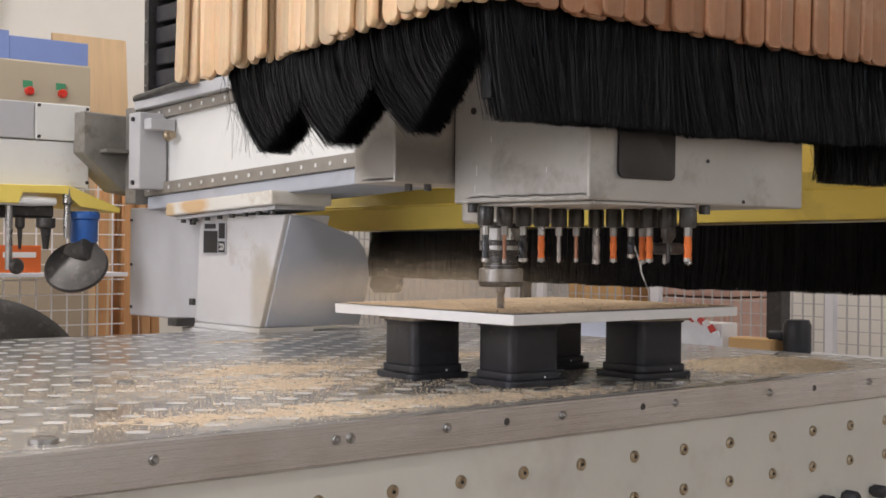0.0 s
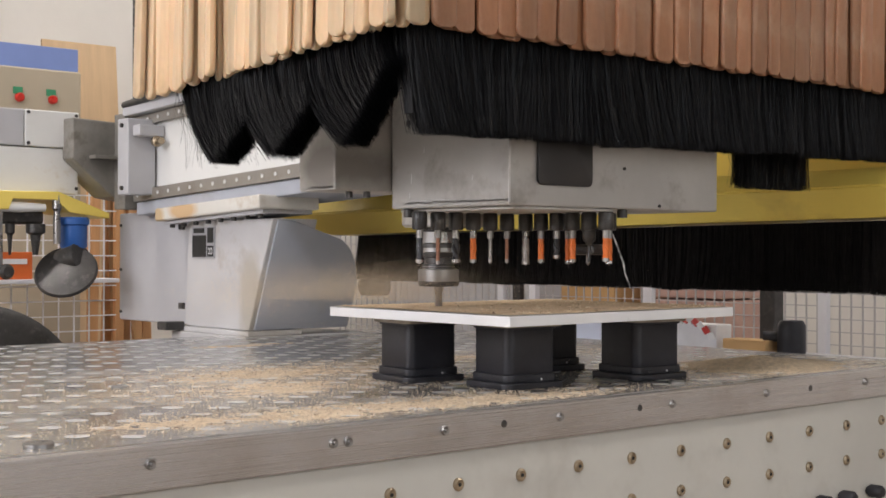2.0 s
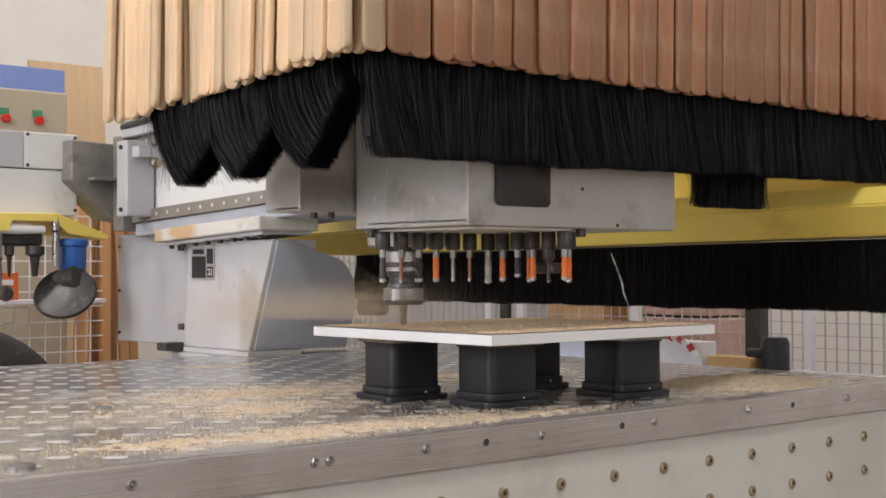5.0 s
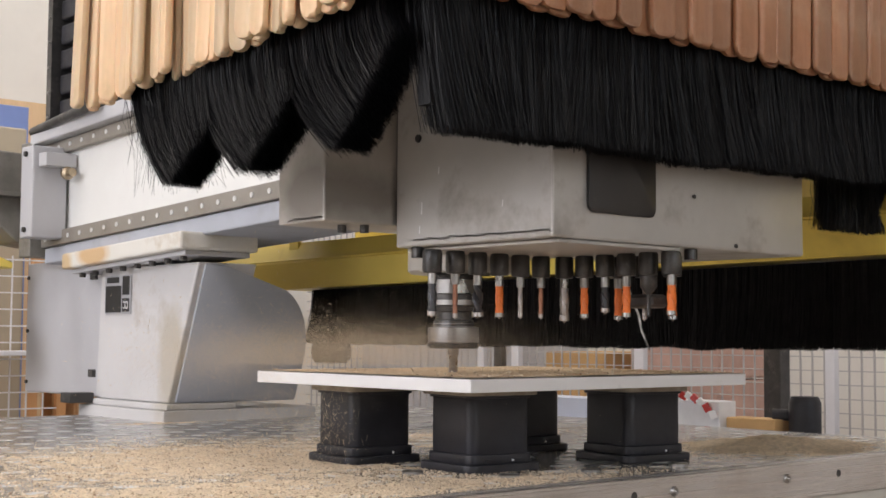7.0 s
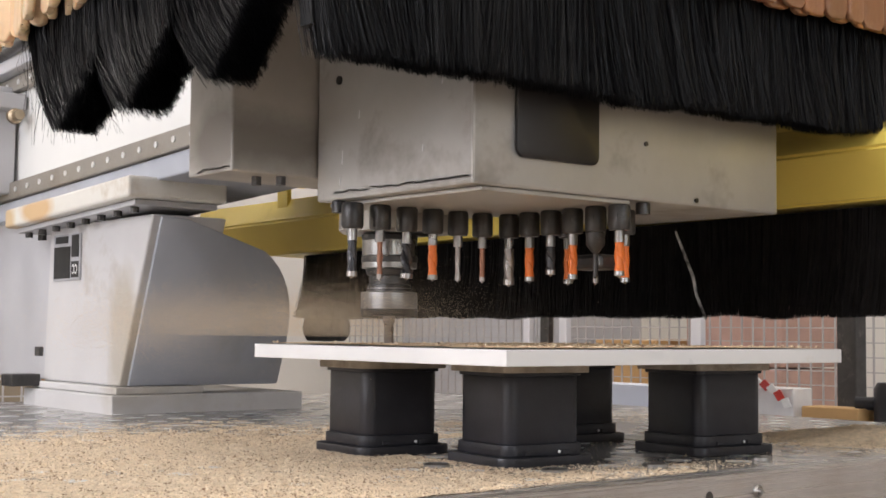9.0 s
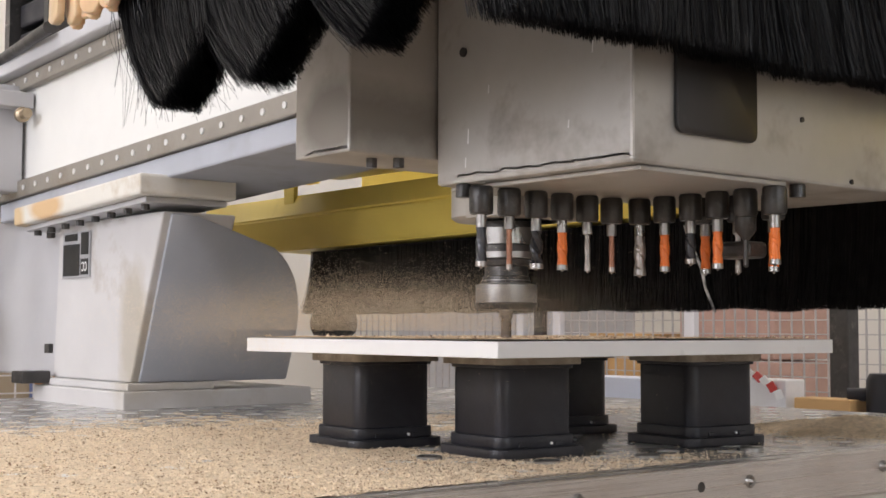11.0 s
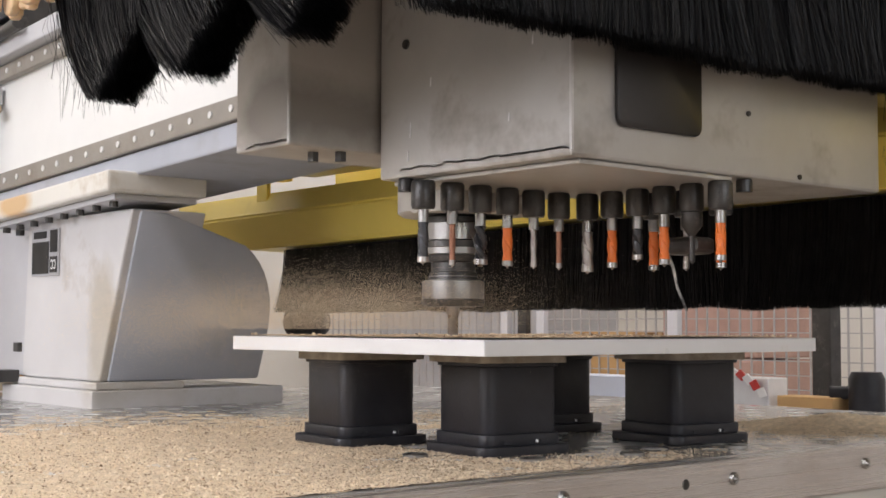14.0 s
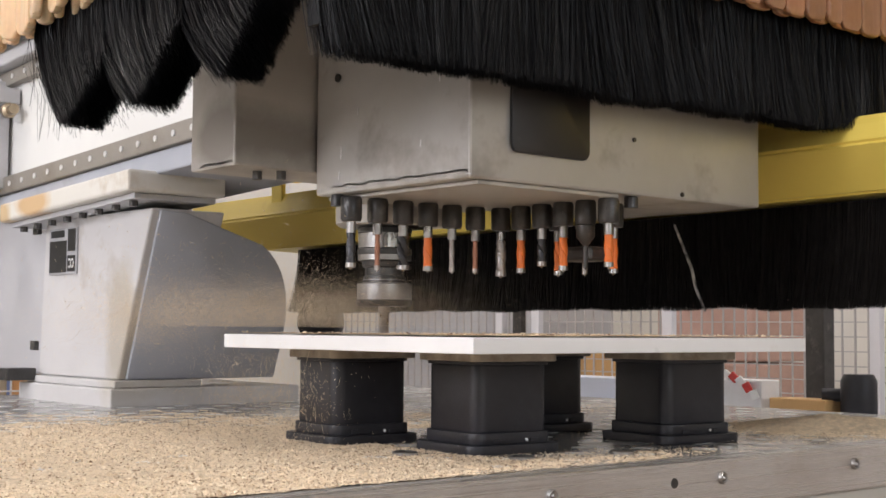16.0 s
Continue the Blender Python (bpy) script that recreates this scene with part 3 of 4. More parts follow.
ob = dust_sheet("fresh_bed", -0.70, 0.36, 0.016, 1.10, 0.0003, 0.0022, 8.3, 420, 420,
                lambda x, y: min(settled(x, y), 0.6) - 0.30 + 0.50 * noise.noise(Vector((x * 50, y * 50, 5))) + 0.30 * noise.noise(Vector((x * 420, y * 420, 6))), M["dust_bed"], fresh)
tagged(ob, kind="stuff")


def on_fresh(rng):
    x, y = rng.uniform(-0.72, 0.36), 0.016 + 1.0 * rng.random() ** 1.35
    if rng.random() > max(0.0, settled(x, y) + 0.35) ** 1.3:
        return None
    return x, y, 0.0004 + 0.0018 * rng.random() * max(0.1, settled(x, y))


ob = grains("fresh_grain_layer", 60000, on_fresh, 0.0010, "")
ob.parent = fresh
grains("sawdust_flecks", 1300, on_fresh, 0.0018, "brown sawdust flecks on the table")

# ---- bristles ----


def bristles(name, strands, parent, label="", width=0.0011, material="hair"):
    """strands: rows of points of one bristle each, drawn as thin tapered ribbons."""
    verts, faces = [], []
    rng = random.Random(11)
    for pts in strands:
        a = rng.uniform(0, math.pi)
        side = Vector((math.cos(a), math.sin(a), 0)) * width * rng.uniform(0.6, 1.2)
        b = len(verts)
        n = len(pts)
        for k, p in enumerate(pts):
            w = side * (1 - 0.55 * k / (n - 1)) * 0.5
            verts += [tuple(p - w), tuple(p + w)]
        faces += [(b + 2 * k, b + 2 * k + 1, b + 2 * k + 3, b + 2 * k + 2) for k in range(n - 1)]
    ob = raw(name, verts, faces, M[material], parent, label)
    for p in ob.data.polygons:
        p.use_smooth = True
    return tagged(ob, kind="stuff")


# ---- gantry ----
gantry = group_at("gantry", 0, 0, 0, "grey and off-white gantry of a woodworking router with yellow guard", "machine gantry")
GX = 0.293


def sloped(bm, slope=0.045):
    """The beam sags a little towards its far end."""
    for v in bm.verts:
        v.co.z -= slope * (v.co.y - 1.2)
    return bm


def build_gantry():
    g = gantry
    yx_end = 0.705
    # crossbeam with two linear rails
    part("beam", sloped(box(GX + 0.004, GX + 0.20, 0.70, 1.64, 0.306, 0.500, 0.004)), M["white_paint"], g, "off-white painted crossbeam")
    part("beam_foot", sloped(box(GX - 0.004, GX + 0.19, 0.70, 1.64, 0.276, 0.3055, 0.003)), M["blue_grey"], g)
    for z0, z1 in ((0.307, 0.334), (0.478, 0.502)):
        part("guide_rail", sloped(box(GX - 0.010, GX + 0.0035, 0.70, 1.645, z0, z1, 0.002)), M["guide"], g, "dusty steel guide rail with bolt holes")
        hole = turned([(0.0042, 0), (0.0042, -0.0016)], 10, pose(0, 0, 0, 0, 90, 0))
        h0 = part("rail_hole", hole, M["spot"], g)
        h0.matrix_basis = pose(GX - 0.0102, 0.73, (z0 + z1) / 2 + 0.045 * 0.47)
        for k in range(1, 20):
            share("rail_hole", h0.data, g, pose(GX - 0.0102, 0.73 + 0.047 * k, (z0 + z1) / 2 + 0.045 * (0.47 - 0.047 * k)))
    part("top_cover", sloped(box(GX - 0.03, GX + 0.21, 0.70, 1.66, 0.503, 0.530, 0.003)), M["grey_paint"], g)
    part("limit_rod", turned([(0.009, 0), (0.009, 0.30)], 14, pose(GX - 0.045, 1.36, 0.525, -93, 0, -4)), M["dark_steel"], g, smooth=True)
    part("end_stop", join(box(GX - 0.07, GX - 0.002, 1.555, 1.605, 0.300, 0.470, 0.003), box(GX - 0.06, GX + 0.0, 1.52, 1.553, 0.43, 0.455, 0.002)), M["grey_paint"], g)
    part("stop_buffer", turned([(0.009, 0), (0.012, 0.004), (0.012, 0.012), (0.008, 0.016), (0.008, 0.03)], 16, pose(GX - 0.02, 1.525, 0.418, 90, 0, 0)), M["brass"], g, smooth=True)
    for z in (0.315, 0.455):
        part("bolt", turned([(0.005, 0), (0.005, 0.005)], 10, pose(GX - 0.0705, 1.58, z, 0, -90, 0)), M["dark_steel"], g)
    # column under the beam: inset front with a type plate, cap above and foot below
    part("column_back", box(GX + 0.03, GX + 0.24, 1.41, 1.79, 0.010, 0.2640, 0.004), M["grey_paint"], g, "light grey back of the column")
    for z in (0.03, 0.13, 0.235):
        part("panel_screw", turned([(0.0035, 0), (0.0035, 0.004)], 8, pose(GX + 0.0298, 1.778, z, 0, -90, 0)), M["dark_steel"], g)
    part("hose_end", turned([(0.014, -0.035), (0.021, -0.03), (0.022, 0.0), (0.021, 0.03), (0.015, 0.036)], 20, pose(yx_end, 1.285, 0.094, 90, 0, 35)), M["rubber"], g, "short black hose end beside the bristles", smooth=True)
    face = [(1.426, 0.012), (1.412, 0.240), (1.084, 0.240), (1.172, 0.012)]
    part("column", prism(face, "x", GX, GX + 0.11, 0.003), M["column"], g, "light grey column with stained front")
    cheek = [(GX + 0.012, 0.012), (GX + 0.012, 0.238), (GX + 0.052, 0.236)]
    for k in range(9):
        a = radians(66 - 66 * k / 8)
        cheek.append((GX + 0.135 + 0.113 * math.cos(a), 0.075 + 0.136 * math.sin(a)))
    cheek += [(GX + 0.248, 0.012)]
    bm = prism(cheek, "y", 1.168, 1.230, 0.003)
    for v in bm.verts:
        v.co.y -= (v.co.z - 0.012) / 0.228 * 0.088
    part("side_cheek", bm, M["blue_grey"], g, "blue-grey curved side plate", smooth=24)
    part("cap", sloped(box(GX - 0.045, GX + 0.10, 1.065, 1.480, 0.252, 0.280, 0.004)), M["cap"], g, "off-white cap with rust stains")
    part("cap_lip", sloped(box(GX - 0.030, GX + 0.09, 1.075, 1.470, 0.244, 0.2515, 0.001)), M["grey_paint"], g)
    for k in range(8):
        part("cap_bolt", turned([(0.006, 0), (0.006, -0.008)], 8, pose(GX - 0.018, 1.10 + 0.05 * k, 0.2445 + 0.045 * (0.10 - 0.05 * k))), M["dark_steel"], g)
    part("column_foot", box(GX - 0.012, GX + 0.12, 1.155, 1.44, 0.0014, 0.0115, 0.002), M["column"], g)
    part("plinth", box(GX - 0.02, GX + 0.28, 1.150, 1.45, -0.045, 0.0010, 0.002), M["column"], g, "pale plinth under the column")
    part("foot_corner", box(GX - 0.055, GX - 0.01, 1.41, 1.45, 0.004, 0.022, 0.002), M["dark_steel"], g)
    for z in (0.055, 0.228):
        part("hinge", box(GX - 0.008, GX - 0.001, 1.424, 1.442, z - 0.007, z + 0.007, 0.001), M["dark_steel"], g)
    # type plate: unreadable print as bars
    part("type_plate", box(GX - 0.0032, GX - 0.0006, 1.300, 1.392, 0.159, 0.226, 0.0003, 1), M["plate_grey"], g, "grey type plate with black print")
    for y0, y1, z0, z1 in ((1.332, 1.388, 0.162, 0.208), (1.303, 1.327, 0.163, 0.186), (1.303, 1.327, 0.192, 0.224), (1.34, 1.384, 0.213, 0.223)):
        part("print_bar", box(GX - 0.0042, GX - 0.0034, y0, y1, z0, z1), M["bar_black"], g)
    for y, z in ((1.319, 0.1745), (1.310, 0.1745)):
        ring = [(y + 0.0045 * math.cos(radians(a)), z + 0.007 * math.sin(radians(a))) for a in range(40, 321, 20)] + [(y + 0.003 * math.cos(radians(a)), z + 0.0052 * math.sin(radians(a))) for a in range(320, 39, -20)]
        part("print_mark", prism(ring, "x", GX - 0.0050, GX - 0.0044), M["bar_white"], g)
    # yellow guard along the beam, with a curtain of bristles below
    yx = 0.67
    LIFT = 0.015

    def lifted(bm):
        for v in bm.verts:
            if v.co.z > 0.19:
                v.co.z += LIFT * (1.40 - v.co.y) / 1.52
        return bm

    # corners: offset across, height at the near end, fall per metre, far end
    corners = [(0.03, 0.306, 0.003, 1.60), (-0.022, 0.304, 0.003, 1.60), (-0.044, 0.275, 0.009, 1.57), (-0.006, 0.2145, 0.001, 1.40), (0.09, 0.2125, 0.001, 1.40), (0.09, 0.300, 0.003, 1.58)]
    bm = bmesh.new()
    near = [bm.verts.new((yx + dx, -0.12, z + fall * 0.12 + (LIFT if 3 <= k <= 4 else 0))) for k, (dx, z, fall, far) in enumerate(corners)]
    end = [bm.verts.new((yx + dx, far, z - fall * far)) for dx, z, fall, far in corners]
    bm.faces.new(near)
    bm.faces.new(end)
    for a in range(6):
        bm.faces.new((near[a], near[(a + 1) % 6], end[(a + 1) % 6], end[a]))
    bmesh.ops.recalc_face_normals(bm, faces=bm.faces[:])
    bmesh.ops.bevel(bm, geom=[e for e in bm.edges if abs(e.verts[0].co.y - e.verts[1].co.y) > 1], offset=0.003, segments=2, affect="EDGES")
    part("yellow_guard", bm, M["yellow"], g, "yellow painted folded steel guard")
    part("guard_bracket", join(box(yx - 0.03, yx - 0.022, 1.305, 1.335, 0.286, 0.322, 0.001), box(yx - 0.03, yx + 0.02, 1.305, 1.335, 0.3222, 0.328, 0.001)), M["yellow"], g)
    part("guard_arm", box(GX + 0.205, yx + 0.06, 0.92, 1.3, 0.33, 0.36, 0.003), M["grey_paint"], g)
    part("brush_holder", lifted(box(yx + 0.035, yx + 0.07, -0.34, 1.33, 0.194, 0.210, 0.002)), M["dark_steel"], g)
    part("brush_backing", lifted(box(yx + 0.022, yx + 0.034, -0.34, 1.29, 0.124, 0.2095)), M["brush_core_gap_shade"], g)
    rng = random.Random(5)
    st = []
    for _ in range(44000):
        y = rng.uniform(-0.34, 1.315)
        x = yx + rng.uniform(0.010, 0.024)
        ln = 0.077 + 0.004 * noise.noise(Vector((y * 14, 0, 1))) + rng.uniform(-0.004, 0.003)
        lean = 0.02 * noise.noise(Vector((y * 5, 2, 0))) + rng.gauss(0, 0.003) + (0.02 if y > 1.25 else 0)
        st.append([Vector((x + rng.gauss(0, 0.0006) * k - 0.004 * (k / 3) ** 2, y + lean * (k / 3) ** 2, 0.210 + LIFT * (1.40 - y) / 1.52 * (1 - k / 3) - (ln + 0.022) * k / 3)) for k in range(4)])
    ribbon = prism([(0.521, 0.208), (0.524, 0.208), (0.512, 0.182), (0.499, 0.155), (0.493, 0.132), (0.4795, 0.106), (0.4765, 0.107), (0.490, 0.134), (0.495, 0.156), (0.509, 0.184)], "x", yx - 0.0006, yx + 0.0002)
    part("frayed_strand", ribbon, M["frayed"], g, "pale frayed strand hanging in the bristles")
    bristles("brush_curtain", st, g, "long black bristle curtain", 0.0009, "curtain_hair")
    part("rear_panel", box(yx + 0.10, yx + 0.13, -0.12, 1.3, 0.262, 0.372, 0.002), M["yellow"], g, "yellow painted rear panel of the guard")
    part("rear_beam", box(yx + 0.135, yx + 0.26, -0.35, 1.5, 0.376, 0.47, 0.004), M["guide"], g, "grey rear crossbeam")
    # cable chain standing on the beam
    part("chain_duct", join(box(GX + 0.03, GX + 0.15, 1.545, 1.56, 0.523, 0.95), box(GX + 0.03, GX + 0.15, 1.705, 1.725, 0.505, 0.95), box(GX + 0.14, GX + 0.15, 1.561, 1.704, 0.523, 0.95)), M["dark_steel"], g, "dark grey cable duct")
    for k in range(8):
        part("chain_link", box(GX + 0.045, GX + 0.135, 1.564, 1.700, 0.545 + 0.05 * k, 0.585 + 0.05 * k, 0.005), M["rubber"], g)
        part("duct_screw", turned([(0.003, 0), (0.003, -0.003)], 8, pose(GX + 0.03, 1.715, 0.55 + 0.05 * k, 0, 90, 0)), M["steel"], g)
    # arm to the second unit: grey blocks and covers
    part("arm_block", prism([(0.16, 0.478), (0.33, 0.470), (0.33, 0.29), (0.26, 0.30), (0.16, 0.385)], "y", 1.70, 1.80, 0.004), M["cast"], g, "weathered cast arm bracket")
    part("arm_rib", box(0.20, 0.30, 1.665, 1.699, 0.385, 0.393, 0.001), M["cast"], g)
    part("end_plate", box(GX - 0.03, GX + 0.03, 1.65, 1.70, 0.27, 0.49, 0.003), M["cast"], g)
    for x0, x1, mt in ((-0.22, 0.066, "grey_paint"), (0.067, 0.198, "white_paint")):
        part("cover_upper", box(x0, x1, 1.745, 1.90, 0.411, 0.494, 0.003), M[mt], g)
    part("cover_lower", box(-0.22, 0.198, 1.75, 1.90, 0.305, 0.409, 0.003), M["white_paint"], g)
    for x, z in ((0.075, 0.488), (0.19, 0.486), (0.075, 0.418), (0.19, 0.416), (0.19, 0.318)):
        part("cover_screw", turned([(0.004, 0), (0.004, 0.003)], 8, pose(x, 1.7445, z, 90, 0, 0)), M["dark_steel"], g)
    # second tool unit under the cover
    hood2 = [(-0.24, 0.304), (0.137, 0.309), (0.262, 0.262), (0.262, 0.250), (0.165, 0.262), (0.13, 0.290), (0.03, 0.290), (0.02, 0.266), (-0.24, 0.27)]
    part("tool_hood", prism(hood2, "y", 1.72, 1.88, 0.002), M["yellow"], g, "yellow tool cover of the second unit")
    part("tool_base", box(-0.2, 0.12, 1.76, 1.86, 0.235, 0.2655, 0.006), M["dark_steel"], g)
    part("air_hose", turned([(0.010, -0.22), (0.012, -0.1), (0.010, 0.0), (0.012, 0.05), (0.009, 0.11)], 12, pose(0.0, 1.735, 0.272, 0, 90, 0)), M["bar_white"], g, smooth=True)
    part("small_spindle", turned([(0.010, 0.305), (0.011, 0.27), (0.007, 0.265), (0.009, 0.225), (0.008, 0.19)], 16, pose(0.137, 1.73, 0)), M["steel"], g, smooth=True)
    for x, r in ((0.035, 0.006), (0.095, 0.012)):
        part("tool_bit", turned([(r * 1.8, 0.235), (r * 1.8, 0.215), (r, 0.21), (r * 0.5, 0.165)], 12, pose(x, 1.75, 0)), M["dark_steel"], g, smooth=True)
    part("motor", turned([(0.032, 0.252), (0.036, 0.247), (0.036, 0.236), (0.031, 0.232), (0.031, 0.185), (0.026, 0.178)], 24, pose(0.187, 1.75, 0)), M["blue_motor"], g, "blue painted saw motor", smooth=True)
    part("gear_box", turned([(0.030, -0.03), (0.036, -0.02), (0.036, 0.03), (0.028, 0.036)], 24, pose(0.178, 1.745, 0.150, 70, 0, 30)), M["dark_steel"], g, smooth=True)
    part("saw_guard", turned([(0.068, -0.004), (0.072, 0.0), (0.068, 0.006), (0.03, 0.012)], 36, pose(0.155, 1.72, 0.126, 38, -40, 0)), M["dark_steel"], g, "dark grey saw guard disc", smooth=True)
    part("flange_nut", turned([(0.012, 0), (0.018, 0.008), (0.012, 0.02)], 14, pose(0.012, 1.72, 0.128, 90, 0, 0)), M["dark_steel"], g, smooth=True)
    part("unit_post", turned([(0.008, 0.12), (0.008, 0.27)], 10, pose(0.006, 1.74, 0)), M["steel"], g)


build_gantry()

# ---- machining head ----
head_unit = group_at("boring_machine", 0, 0, 0, "grey boring and routing head with drills, spindle, bristles and strip curtain", "machining head")
HX0, HX1, HY0, HY1, HZ = -0.078, 0.312, -0.123, 0.096, 0.2305


def drill(x, y, kind, length):
    h = head_unit
    z0 = HZ - 0.004
    chuck = part("drill_chuck", turned([(0.0085, z0), (0.0098, z0 - 0.002), (0.0098, z0 - 0.020), (0.0088, z0 - 0.0225), (0.004, z0 - 0.0226)], 20, pose(x, y, 0)), M["dark_steel"], h, "dark steel drill chuck", smooth=True)
    part("grub_screw", turned([(0.0024, 0), (0.0024, -0.0012)], 8, pose(x - 0.0070, y - 0.0066, z0 - 0.010, 90, 0, -45)), M["bar_black"], chuck)
    tip = HZ - 0.0705 * length
    if kind == "countersink":
        prof = [(0.0085, z0 - 0.023), (0.0085, z0 - 0.034), (0.004, z0 - 0.040), (0.0022, z0 - 0.042), (0.0022, tip + 0.002), (0.0003, tip)]
        part("drill_bit", turned(prof, 14, pose(x, y, 0)), M["dark_steel"], h, smooth=True)
        return
    r = {"orange": 0.0044, "fat": 0.0052, "black": 0.0045, "thin": 0.0026, "brown": 0.0026, "flat": 0.0058}[kind]
    mt = {"orange": "orange_bit", "fat": "bit", "black": "black_bit", "thin": "bit", "brown": "brown_bit", "flat": "black_bit"}[kind]
    part("drill_shank", turned([(0.0044, z0 - 0.0228), (0.0044, z0 - 0.033)], 14, pose(x, y, 0)), M["steel"], h, smooth=True)
    # twisted two-flute body
    bm = bmesh.new()
    rings, n, zs, ze = [], 22, z0 - 0.0332, tip + 0.006
    for k in range(n + 1):
        z, a0 = zs + (ze - zs) * k / n, 5.2 * k / n
        ring = []
        for s in range(12):
            a = 2 * math.pi * s / 12
            rr = r * (0.72 + 0.28 * abs(math.cos(a)) ** 0.6) if kind != "flat" else r * (0.35 + 0.65 * abs(math.cos(a)))
            ring.append(bm.verts.new((x + rr * math.cos(a + a0), y + rr * math.sin(a + a0), z)))
        rings.append(ring)
    for a, b in zip(rings, rings[1:]):
        for s in range(12):
            bm.faces.new((a[s], a[(s + 1) % 12], b[(s + 1) % 12], b[s]))
    bm.faces.new(rings[0])
    bmesh.ops.recalc_face_normals(bm, faces=bm.faces[:])
    part("drill_bit", bm, M[mt], h, smooth=True)
    part("drill_tip", turned([(r * 1.02, tip + 0.0061), (r * 1.05, tip + 0.002), (r * 0.5, tip + 0.0022), (0.0004, tip)], 12, pose(x, y, 0)), M["bit"] if kind != "orange" else M["steel"], h, smooth=True)


def build_head():
    h = head_unit
    part("main_box", box(HX0, HX1, HY0, HY1, HZ, 0.44, 0.0025), M["head"], h, "dusty grey sheet steel housing")
    part("worn_edge", box(HX0 - 0.0006, HX0 + 0.0016, HY0 - 0.0006, HY0 + 0.0016, HZ + 0.004, 0.43), M["head_edge"], h, "bright worn corner edge")
    part("bottom_plate", box(HX0 + 0.012, HX0 + 0.185, HY0 + 0.004, HY1 - 0.004, HZ - 0.004, HZ - 0.0004, 0.001), M["head"], h)
    # dried sealant bead on the lower edge of the side
    for bx, by0, by1, bz in ((HX0, HY0 + 0.002, HY1 - 0.028, HZ + 0.0065), (-0.165, HY1 + 0.006, 0.160, 0.2570)):
        bm = bmesh.new()
        rows = [[], []]
        for k in range(60):
            y = by0 + (by1 - by0) * k / 59
            z = bz + 0.0028 * noise.noise(Vector((y * 60, 1, 0))) + 0.0022 * noise.noise(Vector((y * 260, 4, 0)))
            rows[0].append(bm.verts.new((bx - 0.0012, y, z - 0.0007)))
            rows[1].append(bm.verts.new((bx - 0.0012, y, z + 0.0006)))
        for k in range(59):
            bm.faces.new((rows[0][k], rows[0][k + 1], rows[1][k + 1], rows[1][k]))
        bmesh.ops.solidify(bm, geom=bm.faces[:], thickness=0.0011)
        part("sealant_bead", bm, M["bead"], h, "ragged dried sealant bead")
    # pale scratches low on the side
    for y, z, ln in ((0.055, 0.262, 0.012), (0.058, 0.243, 0.008), (0.030, 0.300, 0.007), (-0.06, 0.262, 0.006), (-0.085, 0.315, 0.009)):
        part("scratch", prism([(y, z), (y + 0.0012, z), (y + 0.0004, z + ln), (y - 0.0003, z + ln)], "x", HX0 - 0.0007, HX0 - 0.0002), M["bar_white"], h)
    # smoked inspection window on the front
    wpts = rounded(-0.034, 0.060, 0.2555, 0.385, 0.008)
    part("window_plate", prism(wpts, "y", HY0 - 0.0042, HY0 - 0.0004, 0.0008), M["smoke"], h, "smoked acrylic inspection plate", smooth=True)
    for x, z in ((0.122, 0.281), (0.19, 0.2355), (-0.07, 0.36)):
        part("screw", turned([(0.0022, 0), (0.0022, -0.0016)], 8, pose(x, HY0 - 0.0002, z, 90, 0, 0) @ pose(0, 0, 0, 180, 0, 0)), M["dark_steel"], h)
    part("screw", turned([(0.004, 0), (0.004, 0.0016)], 10, pose(HX0 - 0.0002, HY1 - 0.035, 0.338, 0, -90, 0)), M["dark_steel"], h)
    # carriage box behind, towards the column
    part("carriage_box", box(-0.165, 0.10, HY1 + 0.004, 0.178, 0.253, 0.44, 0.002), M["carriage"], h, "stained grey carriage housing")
    # near-black strip standing in for the shade between the two housings
    part("gap_shade_strip", box(HX0 + 0.004, 0.10, HY1 - 0.001, HY1 + 0.005, 0.256, 0.43), M["brush_core_gap_shade"], h)
    for y in (0.108, 0.124):
        part("hex_bolt", turned([(0.005, 0), (0.005, -0.008)], 6, pose(-0.125 + (0.124 - y), y, 0.2528)), M["dark_steel"], h)
    # boring block: drills in an L, 32 mm apart
    dy = 0.0410
    xs = [-0.0766 + 0.0 + 0.0303 * k for k in range(6)]
    kinds = [("black", 1.0), ("brown", 1.02), ("flat", 1.0), ("orange", 1.0), ("thin", 1.0), ("brown", 1.0)]
    for x, (kd, ln) in zip(xs, kinds):
        drill(x, dy, kd, ln)
    kinds = [("fat", 1.04), ("orange", 1.0), ("black", 0.92), ("orange", 0.99), ("countersink", 0.97), ("orange", 0.97)]
    x_row = 0.1000
    for k, (kd, ln) in enumerate(kinds):
        drill(x_row, -0.1125 + 0.0287 * (5 - k), kd, ln)
    # further drills on the far side
    for x, y, kd in ((0.137, -0.012, "orange"), (0.140, -0.045, "thin"), (0.142, -0.080, "orange")):
        drill(x, y, kd, 1.02)
    for x, y in ((-0.074, 0.066), (0.13, -0.113)):
        part("cap_bolt", turned([(0.006, HZ - 0.0005), (0.0066, HZ - 0.002), (0.0066, HZ - 0.011)], 16, pose(x, y, 0)), M["dark_steel"], h, smooth=True)
    part("small_motor", box(0.118, 0.146, -0.072, -0.034, 0.172, 0.186, 0.004), M["dark_steel"], h)
    # routing spindle with tool holder and cutter
    sx, sy = 0.034, 0.133
    part("spindle_housing", join(turned([(0.050, 0.2525), (0.050, 0.212), (0.046, 0.209)], 32, pose(sx, sy, 0)), box(sx - 0.05, sx + 0.05, HY1 - 0.02, sy, 0.209, 0.2295, 0.003)), M["head"], h, smooth=True)
